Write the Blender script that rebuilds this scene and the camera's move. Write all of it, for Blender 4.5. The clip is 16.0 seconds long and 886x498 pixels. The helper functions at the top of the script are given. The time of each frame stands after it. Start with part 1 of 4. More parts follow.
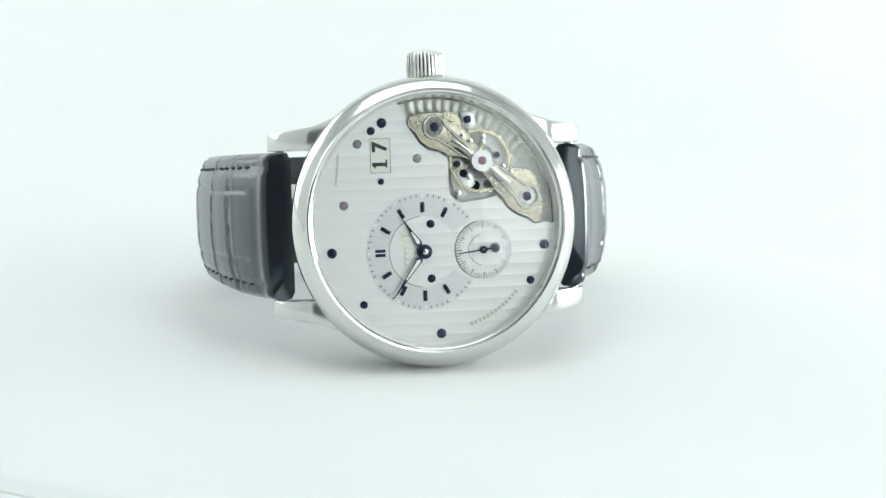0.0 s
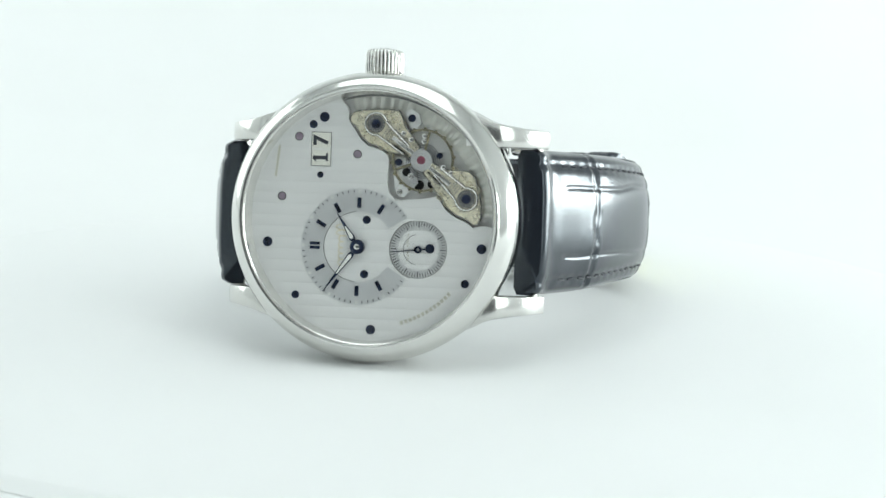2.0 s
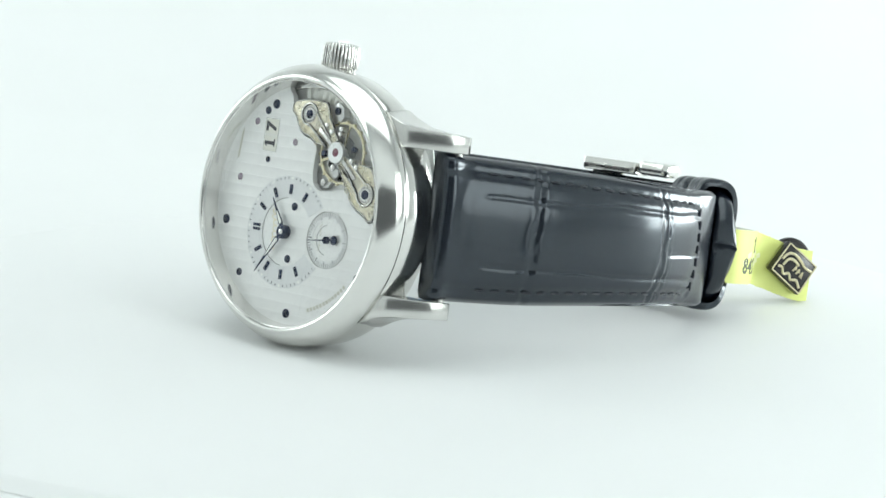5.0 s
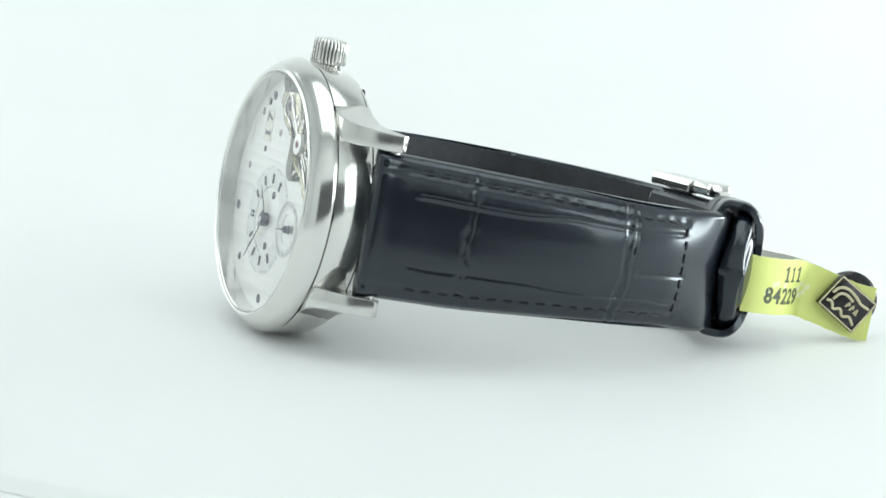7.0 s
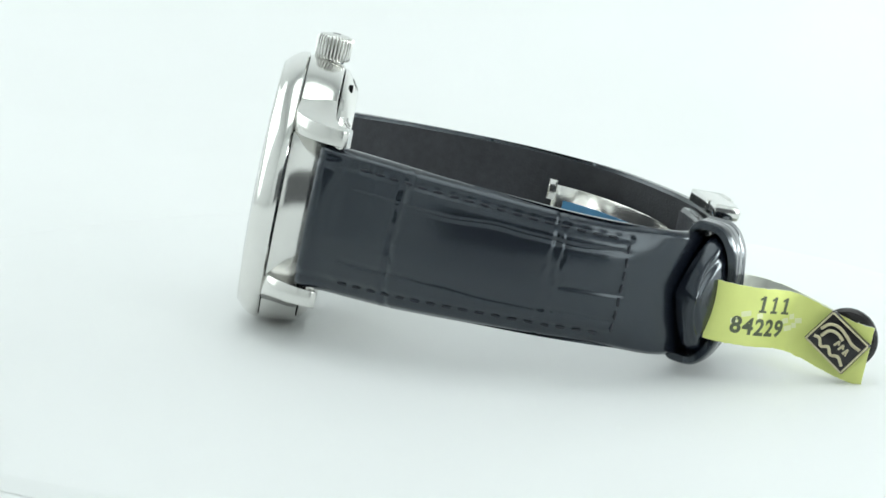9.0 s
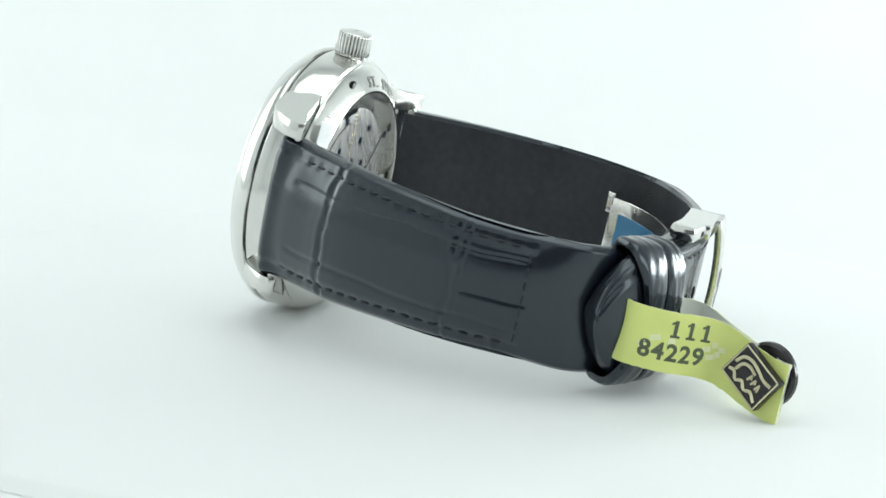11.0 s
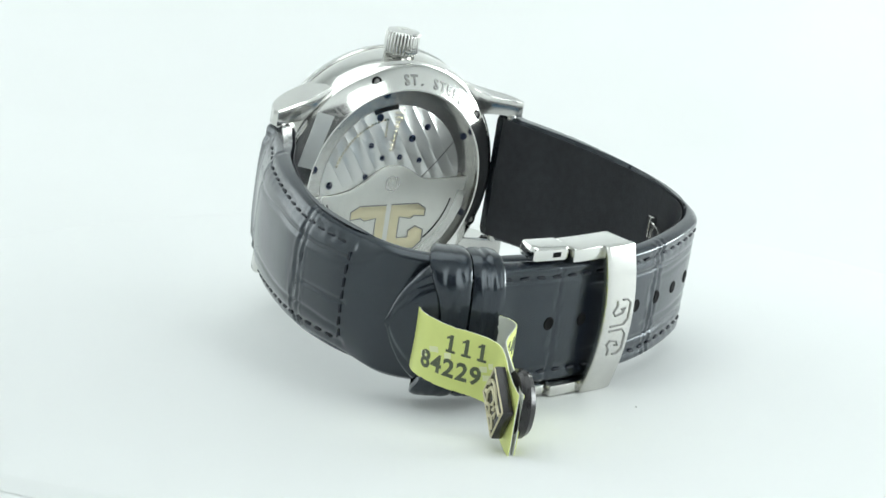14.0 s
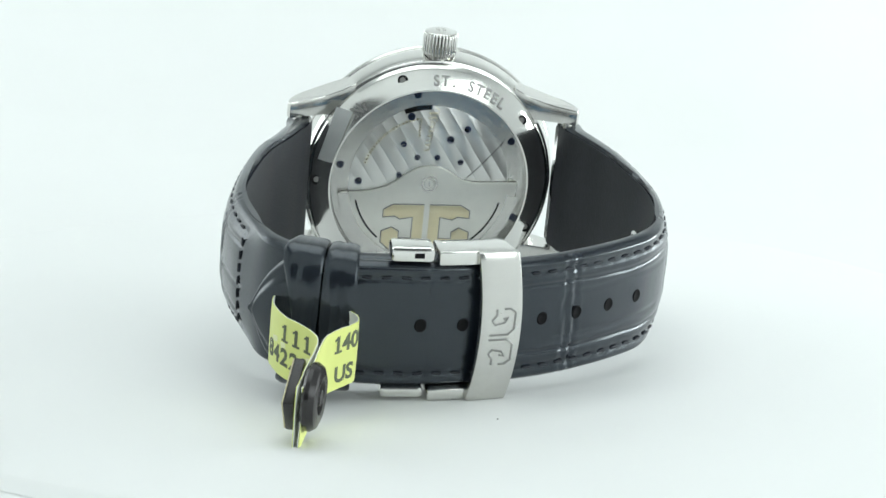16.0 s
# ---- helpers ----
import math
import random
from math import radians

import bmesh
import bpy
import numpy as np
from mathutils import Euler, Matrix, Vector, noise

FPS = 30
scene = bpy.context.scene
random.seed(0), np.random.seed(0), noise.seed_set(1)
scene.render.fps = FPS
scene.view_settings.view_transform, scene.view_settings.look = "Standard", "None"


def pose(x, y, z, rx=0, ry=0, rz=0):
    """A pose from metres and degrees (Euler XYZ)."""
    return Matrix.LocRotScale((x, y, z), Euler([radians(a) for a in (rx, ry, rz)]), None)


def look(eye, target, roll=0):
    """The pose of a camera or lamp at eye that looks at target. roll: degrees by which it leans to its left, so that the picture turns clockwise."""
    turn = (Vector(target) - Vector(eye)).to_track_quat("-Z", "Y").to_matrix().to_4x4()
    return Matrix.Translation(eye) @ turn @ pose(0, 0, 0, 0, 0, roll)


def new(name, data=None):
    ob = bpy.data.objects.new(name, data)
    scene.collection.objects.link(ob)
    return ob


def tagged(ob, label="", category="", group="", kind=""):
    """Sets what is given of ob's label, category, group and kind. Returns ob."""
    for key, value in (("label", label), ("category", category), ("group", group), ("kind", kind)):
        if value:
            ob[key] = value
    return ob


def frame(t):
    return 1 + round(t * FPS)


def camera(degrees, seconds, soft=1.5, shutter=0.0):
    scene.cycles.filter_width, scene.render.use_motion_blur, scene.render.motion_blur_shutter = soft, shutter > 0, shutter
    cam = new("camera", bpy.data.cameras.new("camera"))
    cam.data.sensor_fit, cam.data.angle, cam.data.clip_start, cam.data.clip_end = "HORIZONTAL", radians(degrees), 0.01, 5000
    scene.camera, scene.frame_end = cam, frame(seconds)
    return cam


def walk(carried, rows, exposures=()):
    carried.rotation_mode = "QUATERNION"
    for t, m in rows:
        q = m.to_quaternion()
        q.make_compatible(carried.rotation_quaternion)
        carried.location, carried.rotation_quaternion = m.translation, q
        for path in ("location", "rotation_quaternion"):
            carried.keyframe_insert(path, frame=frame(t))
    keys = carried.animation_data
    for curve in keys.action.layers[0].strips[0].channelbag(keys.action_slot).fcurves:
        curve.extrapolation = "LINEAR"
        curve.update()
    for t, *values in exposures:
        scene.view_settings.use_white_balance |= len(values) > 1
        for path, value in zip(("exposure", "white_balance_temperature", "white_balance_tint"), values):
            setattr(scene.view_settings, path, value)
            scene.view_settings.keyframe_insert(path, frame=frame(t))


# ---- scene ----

MM = 0.001
SPIN = -11.4145          # degrees a second, clockwise seen from above

# ---- camera: stands still in front of the turntable ----
cam = camera(22.22, 16.0, soft=1.5)
EYE = Vector((0.0, -0.33151, 0.08044))
PITCH, YAW = radians(11.668), radians(-0.477)
AHEAD = Vector((-math.sin(YAW) * math.cos(PITCH), math.cos(YAW) * math.cos(PITCH), -math.sin(PITCH)))
VIEW = look(EYE, EYE + AHEAD, 1.838)
walk(cam, [(0.0, VIEW), (16.0, VIEW)])

# ---- world and lamps: a white light tent, open towards the camera ----
world = bpy.data.worlds.new("room")
scene.world = world
world.use_nodes = True
world.node_tree.nodes["Background"].inputs[0].default_value = (0.80, 0.90, 0.92, 1)
world.node_tree.nodes["Background"].inputs[1].default_value = 0.16


def softbox(name, eye, target, w, h, watts, colour=(0.928, 1.0, 0.998)):
    lamp = bpy.data.lights.new(name, "AREA")
    lamp.shape, lamp.size, lamp.size_y, lamp.energy, lamp.color = "RECTANGLE", w, h, watts, colour
    ob = new(name, lamp)
    ob.matrix_world = look(eye, target)
    return ob


softbox("top_softbox", (0.0, -0.02, 0.66), (0, 0.02, 0), 0.62, 0.56, 2.0)
softbox("side_softbox", (-0.44, 0.20, 0.20), (0, 0.0, 0.02), 0.34, 0.34, 0.80)
softbox("key_softbox", (0.41, 0.09, 0.050), (0, 0.0, 0.03), 0.34, 0.125, 2.1)
softbox("front_softbox", (0.31, -0.34, 0.17), (0, 0.0, 0.02), 0.20, 0.24, 0.50)
scene.view_settings.exposure = -0.20


# ---- materials ----
def material(name, base, rough=0.5, metal=0.0, vary=0.06, grain=400.0, bump=0.0, bump_scale=900.0, stretch=(1, 1, 1), spec=0.5, coat=0.0, rough_vary=0.08, tint=(1, 1, 1)):
    """A procedural surface: colour and gloss vary at two scales, with a fine relief."""
    m = bpy.data.materials.new(name)
    m.use_nodes = True
    nt = m.node_tree
    N, Lk = nt.nodes, nt.links
    b = N["Principled BSDF"]
    b.inputs["Metallic"].default_value = metal
    b.inputs["Specular IOR Level"].default_value = spec
    b.inputs["Coat Weight"].default_value = coat
    b.inputs["Coat Roughness"].default_value = 0.13
    b.inputs["Specular Tint"].default_value = (*tint, 1)
    b.inputs["Coat Tint"].default_value = (1, 1, 1, 1)
    co = N.new("ShaderNodeTexCoord")
    mp = N.new("ShaderNodeMapping")
    mp.inputs["Scale"].default_value = stretch
    Lk.new(co.outputs["Object"], mp.inputs["Vector"])
    n1 = N.new("ShaderNodeTexNoise")
    n1.inputs["Scale"].default_value, n1.inputs["Detail"].default_value = grain, 4
    n2 = N.new("ShaderNodeTexNoise")
    n2.inputs["Scale"].default_value, n2.inputs["Detail"].default_value = grain * 0.13, 2
    add = N.new("ShaderNodeMath")
    add.operation = "ADD"
    for n in (n1, n2):
        Lk.new(mp.outputs[0], n.inputs["Vector"])
    Lk.new(n1.outputs[0], add.inputs[0])
    Lk.new(n2.outputs[0], add.inputs[1])
    ramp = N.new("ShaderNodeMapRange")
    ramp.inputs["From Min"].default_value, ramp.inputs["From Max"].default_value = 0.6, 1.4
    ramp.inputs["To Min"].default_value, ramp.inputs["To Max"].default_value = 1 - vary, 1 + vary
    Lk.new(add.outputs[0], ramp.inputs[0])
    mul = N.new("ShaderNodeVectorMath")
    mul.operation = "SCALE"
    mul.inputs[0].default_value = base
    Lk.new(ramp.outputs[0], mul.inputs["Scale"])
    Lk.new(mul.outputs[0], b.inputs["Base Color"])
    rr = N.new("ShaderNodeMapRange")
    rr.inputs["From Min"].default_value, rr.inputs["From Max"].default_value = 0.6, 1.4
    rr.inputs["To Min"].default_value, rr.inputs["To Max"].default_value = max(0.02, rough * (1 - rough_vary)), rough * (1 + rough_vary)
    Lk.new(add.outputs[0], rr.inputs[0])
    Lk.new(rr.outputs[0], b.inputs["Roughness"])
    if bump:
        n3 = N.new("ShaderNodeTexNoise")
        n3.inputs["Scale"].default_value, n3.inputs["Detail"].default_value = bump_scale, 3
        Lk.new(mp.outputs[0], n3.inputs["Vector"])
        bp = N.new("ShaderNodeBump")
        bp.inputs["Strength"].default_value, bp.inputs["Distance"].default_value = bump, 0.0002
        Lk.new(n3.outputs[0], bp.inputs["Height"])
        Lk.new(bp.outputs[0], b.inputs["Normal"])
    return m


def striped(name, base, rough, metal, pitch, depth, angle, vary=0.05):
    """Machined metal with parallel rounded ribs across it (pitch in mm; angle of the ribs' cross direction in degrees)."""
    m = material(name, base, rough, metal, vary, 900.0)
    nt = m.node_tree
    N, Lk = nt.nodes, nt.links
    b = N["Principled BSDF"]
    co = N.new("ShaderNodeTexCoord")
    dot = N.new("ShaderNodeVectorMath")
    dot.operation = "DOT_PRODUCT"
    dot.inputs[1].default_value = (math.cos(radians(angle)) / (pitch * MM), 0, math.sin(radians(angle)) / (pitch * MM))
    Lk.new(co.outputs["Object"], dot.inputs[0])
    fr = N.new("ShaderNodeMath")
    fr.operation = "FRACT"
    Lk.new(dot.outputs["Value"], fr.inputs[0])
    mid = N.new("ShaderNodeMath")
    mid.operation, mid.inputs[1].default_value = "SUBTRACT", 0.35
    Lk.new(fr.outputs[0], mid.inputs[0])
    curve = N.new("ShaderNodeMath")
    curve.operation = "MULTIPLY"
    Lk.new(mid.outputs[0], curve.inputs[0])
    Lk.new(mid.outputs[0], curve.inputs[1])
    bp = N.new("ShaderNodeBump")
    bp.inputs["Strength"].default_value, bp.inputs["Distance"].default_value = 1.0, depth * MM
    Lk.new(curve.outputs[0], bp.inputs["Height"])
    Lk.new(bp.outputs[0], b.inputs["Normal"])
    return m


def clear_glass(name, gloss=0.03):
    m = bpy.data.materials.new(name)
    m.use_nodes = True
    nt = m.node_tree
    nt.nodes.clear()
    out = nt.nodes.new("ShaderNodeOutputMaterial")
    mix = nt.nodes.new("ShaderNodeMixShader")
    lw = nt.nodes.new("ShaderNodeLayerWeight")
    lw.inputs["Blend"].default_value = 0.5
    pw = nt.nodes.new("ShaderNodeMath")
    pw.operation, pw.inputs[1].default_value = "POWER", 5.0
    fr = nt.nodes.new("ShaderNodeMath")
    fr.operation, fr.inputs[1].default_value, fr.inputs[2].default_value = "MULTIPLY_ADD", 0.9, gloss
    nt.links.new(lw.outputs["Facing"], pw.inputs[0])
    nt.links.new(pw.outputs[0], fr.inputs[0])
    tr = nt.nodes.new("ShaderNodeBsdfTransparent")
    gl = nt.nodes.new("ShaderNodeBsdfGlossy")
    gl.inputs["Roughness"].default_value = 0.02
    nt.links.new(fr.outputs[0], mix.inputs[0])
    nt.links.new(tr.outputs[0], mix.inputs[1])
    nt.links.new(gl.outputs[0], mix.inputs[2])
    nt.links.new(mix.outputs[0], out.inputs[0])
    return m


STEEL = material("polished_steel", (0.74, 0.735, 0.71), 0.14, 1.0, 0.03, 500)
SATIN = material("satin_steel", (0.62, 0.615, 0.59), 0.26, 1.0, 0.05, 700, 0.04, 2500)
LUGS = material("soft_polished_steel", (0.66, 0.655, 0.63), 0.20, 1.0, 0.04, 600)
BAND = material("mirror_steel_band", (0.71, 0.705, 0.68), 0.15, 1.0, 0.04, 600)
BRUSHED = material("brushed_silver", (0.74, 0.745, 0.74), 0.34, 0.85, 0.05, 900, 0.06, 3000, (1, 1, 0.15))
DIAL = striped("ribbed_silver_plate", (0.81, 0.815, 0.80), 0.34, 0.34, 1.58, 0.16, 90)
PLATE = striped("ribbed_steel_plate", (0.78, 0.785, 0.77), 0.38, 0.35, 1.58, 0.10, 90)
BRIDGE = striped("ribbed_bridge", (0.80, 0.805, 0.79), 0.23, 0.7, 2.0, 0.34, 146)
ROTOR = material("frosted_rotor", (0.76, 0.76, 0.71), 0.36, 0.6, 0.05, 900, 0.05, 3500)
GOLD = material("engraved_gold", (0.66, 0.62, 0.49), 0.28, 0.9, 0.30, 2300, 0.9, 1900)
PALE_GOLD = material("pale_gold", (0.75, 0.68, 0.46), 0.35, 0.7, 0.06, 900)
BLUE = material("blued_steel", (0.012, 0.020, 0.050), 0.28, 0.6, 0.2, 900)
INK = material("dark_print", (0.022, 0.025, 0.034), 0.45, 0.0, 0.15, 900)
FAINT = material("faint_print", (0.56, 0.55, 0.47), 0.5, 0.2, 0.15, 900)
LUME = material("cream_lume", (0.86, 0.87, 0.83), 0.5, 0.0, 0.03, 900)
TILE = material("ivory_tile", (0.76, 0.76, 0.69), 0.45, 0.0, 0.03, 900)
DEEP_RUBY = material("ruby", (0.20, 0.05, 0.08), 0.10, 0.0, 0.2, 900, spec=0.8)
RING = material("brushed_ring", (0.68, 0.69, 0.69), 0.34, 0.6, 0.05, 900, 0.06, 3000)
GREY = material("grey_print", (0.22, 0.22, 0.21), 0.5, 0.1, 0.15, 900)
RUBY = material("pink_jewel", (0.27, 0.21, 0.27), 0.12, 0.0, 0.2, 900, spec=0.8)
# near-black painted where recesses lie in shade; also on the coil springs
HOLE = material("recess_shade_black", (0.008, 0.008, 0.009), 0.85, 0.0, 0.2, 900, spec=0.15)
LEATHER = material("navy_leather", (0.0062, 0.0085, 0.0150), 0.25, 0.0, 0.08, 160, 0.06, 1400, spec=0.58, coat=0.4, rough_vary=0.06, tint=(0.80, 0.92, 1.0))
LINING = material("black_lining", (0.036, 0.038, 0.043), 0.55, 0.0, 0.25, 900, 0.35, 2600, spec=0.3)
THREAD = material("navy_thread", (0.013, 0.016, 0.024), 0.6, 0.0, 0.2, 3000, 0.3, 5000)
PAPER = material("yellow_paper", (0.72, 0.78, 0.25), 0.40, 0.0, 0.05, 300, 0.08, 1500)
PAPER_BACK = material("white_paper", (0.80, 0.82, 0.74), 0.6, 0.0, 0.04, 300)
TAG_INK = material("grey_green_print", (0.10, 0.12, 0.07), 0.6, 0.0, 0.3, 1500)
BLACK = material("black_plastic", (0.014, 0.012, 0.013), 0.25, 0.0, 0.15, 900, 0.05, 2500)
CREAM = material("cream_enamel", (0.62, 0.57, 0.38), 0.35, 0.2, 0.08, 900)
FILM = material("blue_film", (0.07, 0.22, 0.38), 0.25, 0.1, 0.1, 400)
STICKER = material("silver_sticker", (0.72, 0.74, 0.73), 0.30, 0.5, 0.06, 500)
WHITE = material("white_acrylic", (0.815, 0.83, 0.825), 0.55, 0.0, 0.012, 30, 0.0, spec=0.25)
FABRIC = material("white_fabric", (0.82, 0.835, 0.83), 0.9, 0.0, 0.012, 25, 0.02, 900, spec=0.1)
GILT = material("old_gilt", (0.62, 0.57, 0.40), 0.25, 1.0, 0.08, 900)
# darker copy of the steel: shading of engraved relief put into the colour
ENGRAVED = material("relief_shade_steel", (0.30, 0.30, 0.29), 0.35, 0.8, 0.06, 900)
SMEAR = material("pale_smear", (0.80, 0.83, 0.52), 0.6, 0.0, 0.05, 600)
DUST = material("grey_dust", (0.30, 0.30, 0.29), 0.9)
GLASS = clear_glass("crystal_glass")


# ---- mesh helpers, in millimetres ----
def part(name, bm, mat, parent=None, label="", sharp=32, flat=False):
    """One mesh object out of a bmesh in millimetres, under its thing or part."""
    bmesh.ops.scale(bm, vec=(MM, MM, MM), verts=bm.verts)
    bmesh.ops.recalc_face_normals(bm, faces=bm.faces)
    for e in bm.edges:
        e.smooth = not (len(e.link_faces) == 2 and e.calc_face_angle(0) > radians(sharp))
    for f in bm.faces:
        f.smooth = not flat
    me = bpy.data.meshes.new(name)
    bm.to_mesh(me)
    bm.free()
    me.materials.append(mat)
    ob = new(name, me)
    ob.parent = parent
    if label:
        tagged(ob, label)
    return ob


def revolve(profile, n=160, closed=True, shift=None, axis="y", centre=(0, 0, 0)):
    """Turns (radius, depth) round the y (or z) axis; shift(depth) moves each ring sideways."""
    bm = bmesh.new()
    rings = []
    for r, d in profile:
        sx = shift(d) if shift else 0.0
        ring = []
        for i in range(n):
            a = 2 * math.pi * i / n
            c, s = r * math.cos(a), r * math.sin(a)
            p = (c + sx, d, s) if axis == "y" else (c, s, d)
            ring.append(bm.verts.new(Vector(p) + Vector(centre)))
        rings.append(ring)
    pairs = list(zip(rings, rings[1:]))
    if closed:
        pairs.append((rings[-1], rings[0]))
    for a, b in pairs:
        for i in range(n):
            bm.faces.new((a[i], a[(i + 1) % n], b[(i + 1) % n], b[i]))
    if not closed:
        bm.faces.new(rings[0])
        bm.faces.new(rings[-1])
    return bm


def bevel(bm, offset, segments=2, least=30):
    if offset > 0:
        edges = [e for e in bm.edges if len(e.link_faces) == 2 and e.calc_face_angle(0) > radians(least)]
        bmesh.ops.bevel(bm, geom=edges, offset=offset, segments=segments, profile=0.5, affect="EDGES", clamp_overlap=True)
    return bm


def prism(poly, y0, y1, bev=0.0, segments=2):
    """An outline of (x, z), pushed from depth y0 to y1."""
    bm = bmesh.new()
    a = [bm.verts.new((x, y0, z)) for x, z in poly]
    b = [bm.verts.new((x, y1, z)) for x, z in poly]
    bm.faces.new(a)
    bm.faces.new(b[::-1])
    for i in range(len(poly)):
        j = (i + 1) % len(poly)
        bm.faces.new((a[i], b[i], b[j], a[j]))
    bmesh.ops.recalc_face_normals(bm, faces=bm.faces)
    return bevel(bm, bev, segments)


def disc(x, z, r, y0, y1, n=24, bev=0.0):
    return prism([(x + r * math.cos(2 * math.pi * i / n), z + r * math.sin(2 * math.pi * i / n)) for i in range(n)], y0, y1, bev)


def arc_band(x, z, r0, r1, a0, a1, y0, y1, n=72):
    outer = [(x + r1 * math.cos(radians(a0 + (a1 - a0) * i / n)), z + r1 * math.sin(radians(a0 + (a1 - a0) * i / n))) for i in range(n + 1)]
    inner = [(x + r0 * math.cos(radians(a0 + (a1 - a0) * i / n)), z + r0 * math.sin(radians(a0 + (a1 - a0) * i / n))) for i in range(n + 1)]
    bm = bmesh.new()
    lay = [[bm.verts.new((p[0], y, p[1])) for p in row] for y in (y0, y1) for row in (outer, inner)]
    o0, i0, o1, i1 = lay
    for k in range(n):
        bm.faces.new((o0[k], o0[k + 1], i0[k + 1], i0[k]))
        bm.faces.new((o1[k], o1[k + 1], i1[k + 1], i1[k]))
        bm.faces.new((o0[k], o0[k + 1], o1[k + 1], o1[k]))
        bm.faces.new((i0[k], i0[k + 1], i1[k + 1], i1[k]))
    for k in (0, n):
        bm.faces.new((o0[k], o1[k], i1[k], i0[k]))
    return bm


def bar(x, z, length, width, angle, y0, y1, bev=0.0):
    c, s = math.cos(radians(angle)), math.sin(radians(angle))
    pts = [(-length / 2, -width / 2), (length / 2, -width / 2), (length / 2, width / 2), (-length / 2, width / 2)]
    return prism([(x + a * c - b * s, z + a * s + b * c) for a, b in pts], y0, y1, bev)


def joined(pieces):
    """Several bmeshes as one."""
    out = bmesh.new()
    for bm in pieces:
        me = bpy.data.meshes.new("piece")
        bm.to_mesh(me)
        bm.free()
        out.from_mesh(me)
        bpy.data.meshes.remove(me)
    return out


def tube(path, r, n=10):
    """A round wire along a list of points."""
    bm = bmesh.new()
    pts = [Vector(p) for p in path]
    rings = []
    for i, p in enumerate(pts):
        d = (pts[min(i + 1, len(pts) - 1)] - pts[max(i - 1, 0)]).normalized()
        side = d.cross(Vector((0, 1, 0)))
        if side.length < 0.2:
            side = d.cross(Vector((1, 0, 0)))
        side.normalize()
        up = side.cross(d).normalized()
        rings.append([bm.verts.new(p + r * (math.cos(2 * math.pi * k / n) * side + math.sin(2 * math.pi * k / n) * up)) for k in range(n)])
    for a, b in zip(rings, rings[1:]):
        for k in range(n):
            bm.faces.new((a[k], a[(k + 1) % n], b[(k + 1) % n], b[k]))
    bm.faces.new(rings[0])
    bm.faces.new(rings[-1])
    return bm


def spline(points, step=0.5):
    """A smooth line through 2D points, resampled at even steps."""
    p = [Vector(q) for q in points]
    p = [2 * p[0] - p[1]] + p + [2 * p[-1] - p[-2]]
    fine = []
    for i in range(1, len(p) - 2):
        for k in range(24):
            t = k / 24
            a, b, c, d = p[i - 1], p[i], p[i + 1], p[i + 2]
            fine.append(0.5 * (2 * b + (c - a) * t + (2 * a - 5 * b + 4 * c - d) * t * t + (3 * b - a - 3 * c + d) * t ** 3))
    fine.append(p[-2])
    dist = [0.0]
    for a, b in zip(fine, fine[1:]):
        dist.append(dist[-1] + (b - a).length)
    n = max(2, int(dist[-1] / step))
    xs = np.interp(np.linspace(0, dist[-1], n + 1), dist, [q.x for q in fine])
    ys = np.interp(np.linspace(0, dist[-1], n + 1), dist, [q.y for q in fine])
    return [Vector((x, y)) for x, y in zip(xs, ys)], dist[-1]


class Ribbon:
    """A band that stands on edge along a line in the x-y plane: at(u, v, n) is u along it, v up, n outwards."""

    def __init__(self, points, out, step=0.25):
        self.pts, self.length = spline(points, step)
        self.out = out
        self.du = self.length / (len(self.pts) - 1)

    def frame_at(self, u):
        k = min(max(u / self.du, 0.0), len(self.pts) - 1.001)
        i = int(k)
        p = self.pts[i].lerp(self.pts[i + 1], k - i)
        a, b = self.pts[max(i - 2, 0)], self.pts[min(i + 3, len(self.pts) - 1)]
        d = (b - a).normalized()
        return p + d * (u - min(max(u, 0.0), self.length)), d, Vector((d.y, -d.x)) * self.out

    def at(self, u, v, n=0.0):
        p, d, nn = self.frame_at(u)
        q = p + nn * n
        return Vector((q.x, q.y, v))

    def near(self, x, y):
        return min(range(len(self.pts)), key=lambda i: (self.pts[i] - Vector((x, y))).length) * self.du


def ribbon_block(rib, u0, u1, v0, v1, n0, n1, nu=8, bev=0.0, nv=1, bulge=0.0):
    """A solid that follows a ribbon: u0..u1 along, v0..v1 up, n0..n1 outwards."""
    bm = bmesh.new()
    grid = {}
    for i in range(nu + 1):
        for j in range(nv + 1):
            for k in (0, 1):
                w = 2 * j / nv - 1
                n = (n0, n1)[k] + (bulge * (1 - w * w) if nv > 1 else 0)
                grid[i, j, k] = bm.verts.new(rib.at(u0 + (u1 - u0) * i / nu, v0 + (v1 - v0) * j / nv, n))
    for i in range(nu):
        for j in range(nv):
            for k in (0, 1):
                bm.faces.new((grid[i, j, k], grid[i + 1, j, k], grid[i + 1, j + 1, k], grid[i, j + 1, k]))
        for j in (0, nv):
            bm.faces.new((grid[i, j, 0], grid[i + 1, j, 0], grid[i + 1, j, 1], grid[i, j, 1]))
    for j in range(nv):
        for i in (0, nu):
            bm.faces.new((grid[i, j, 0], grid[i, j + 1, 0], grid[i, j + 1, 1], grid[i, j, 1]))
    bmesh.ops.recalc_face_normals(bm, faces=bm.faces)
    return bevel(bm, bev, 2, 40)


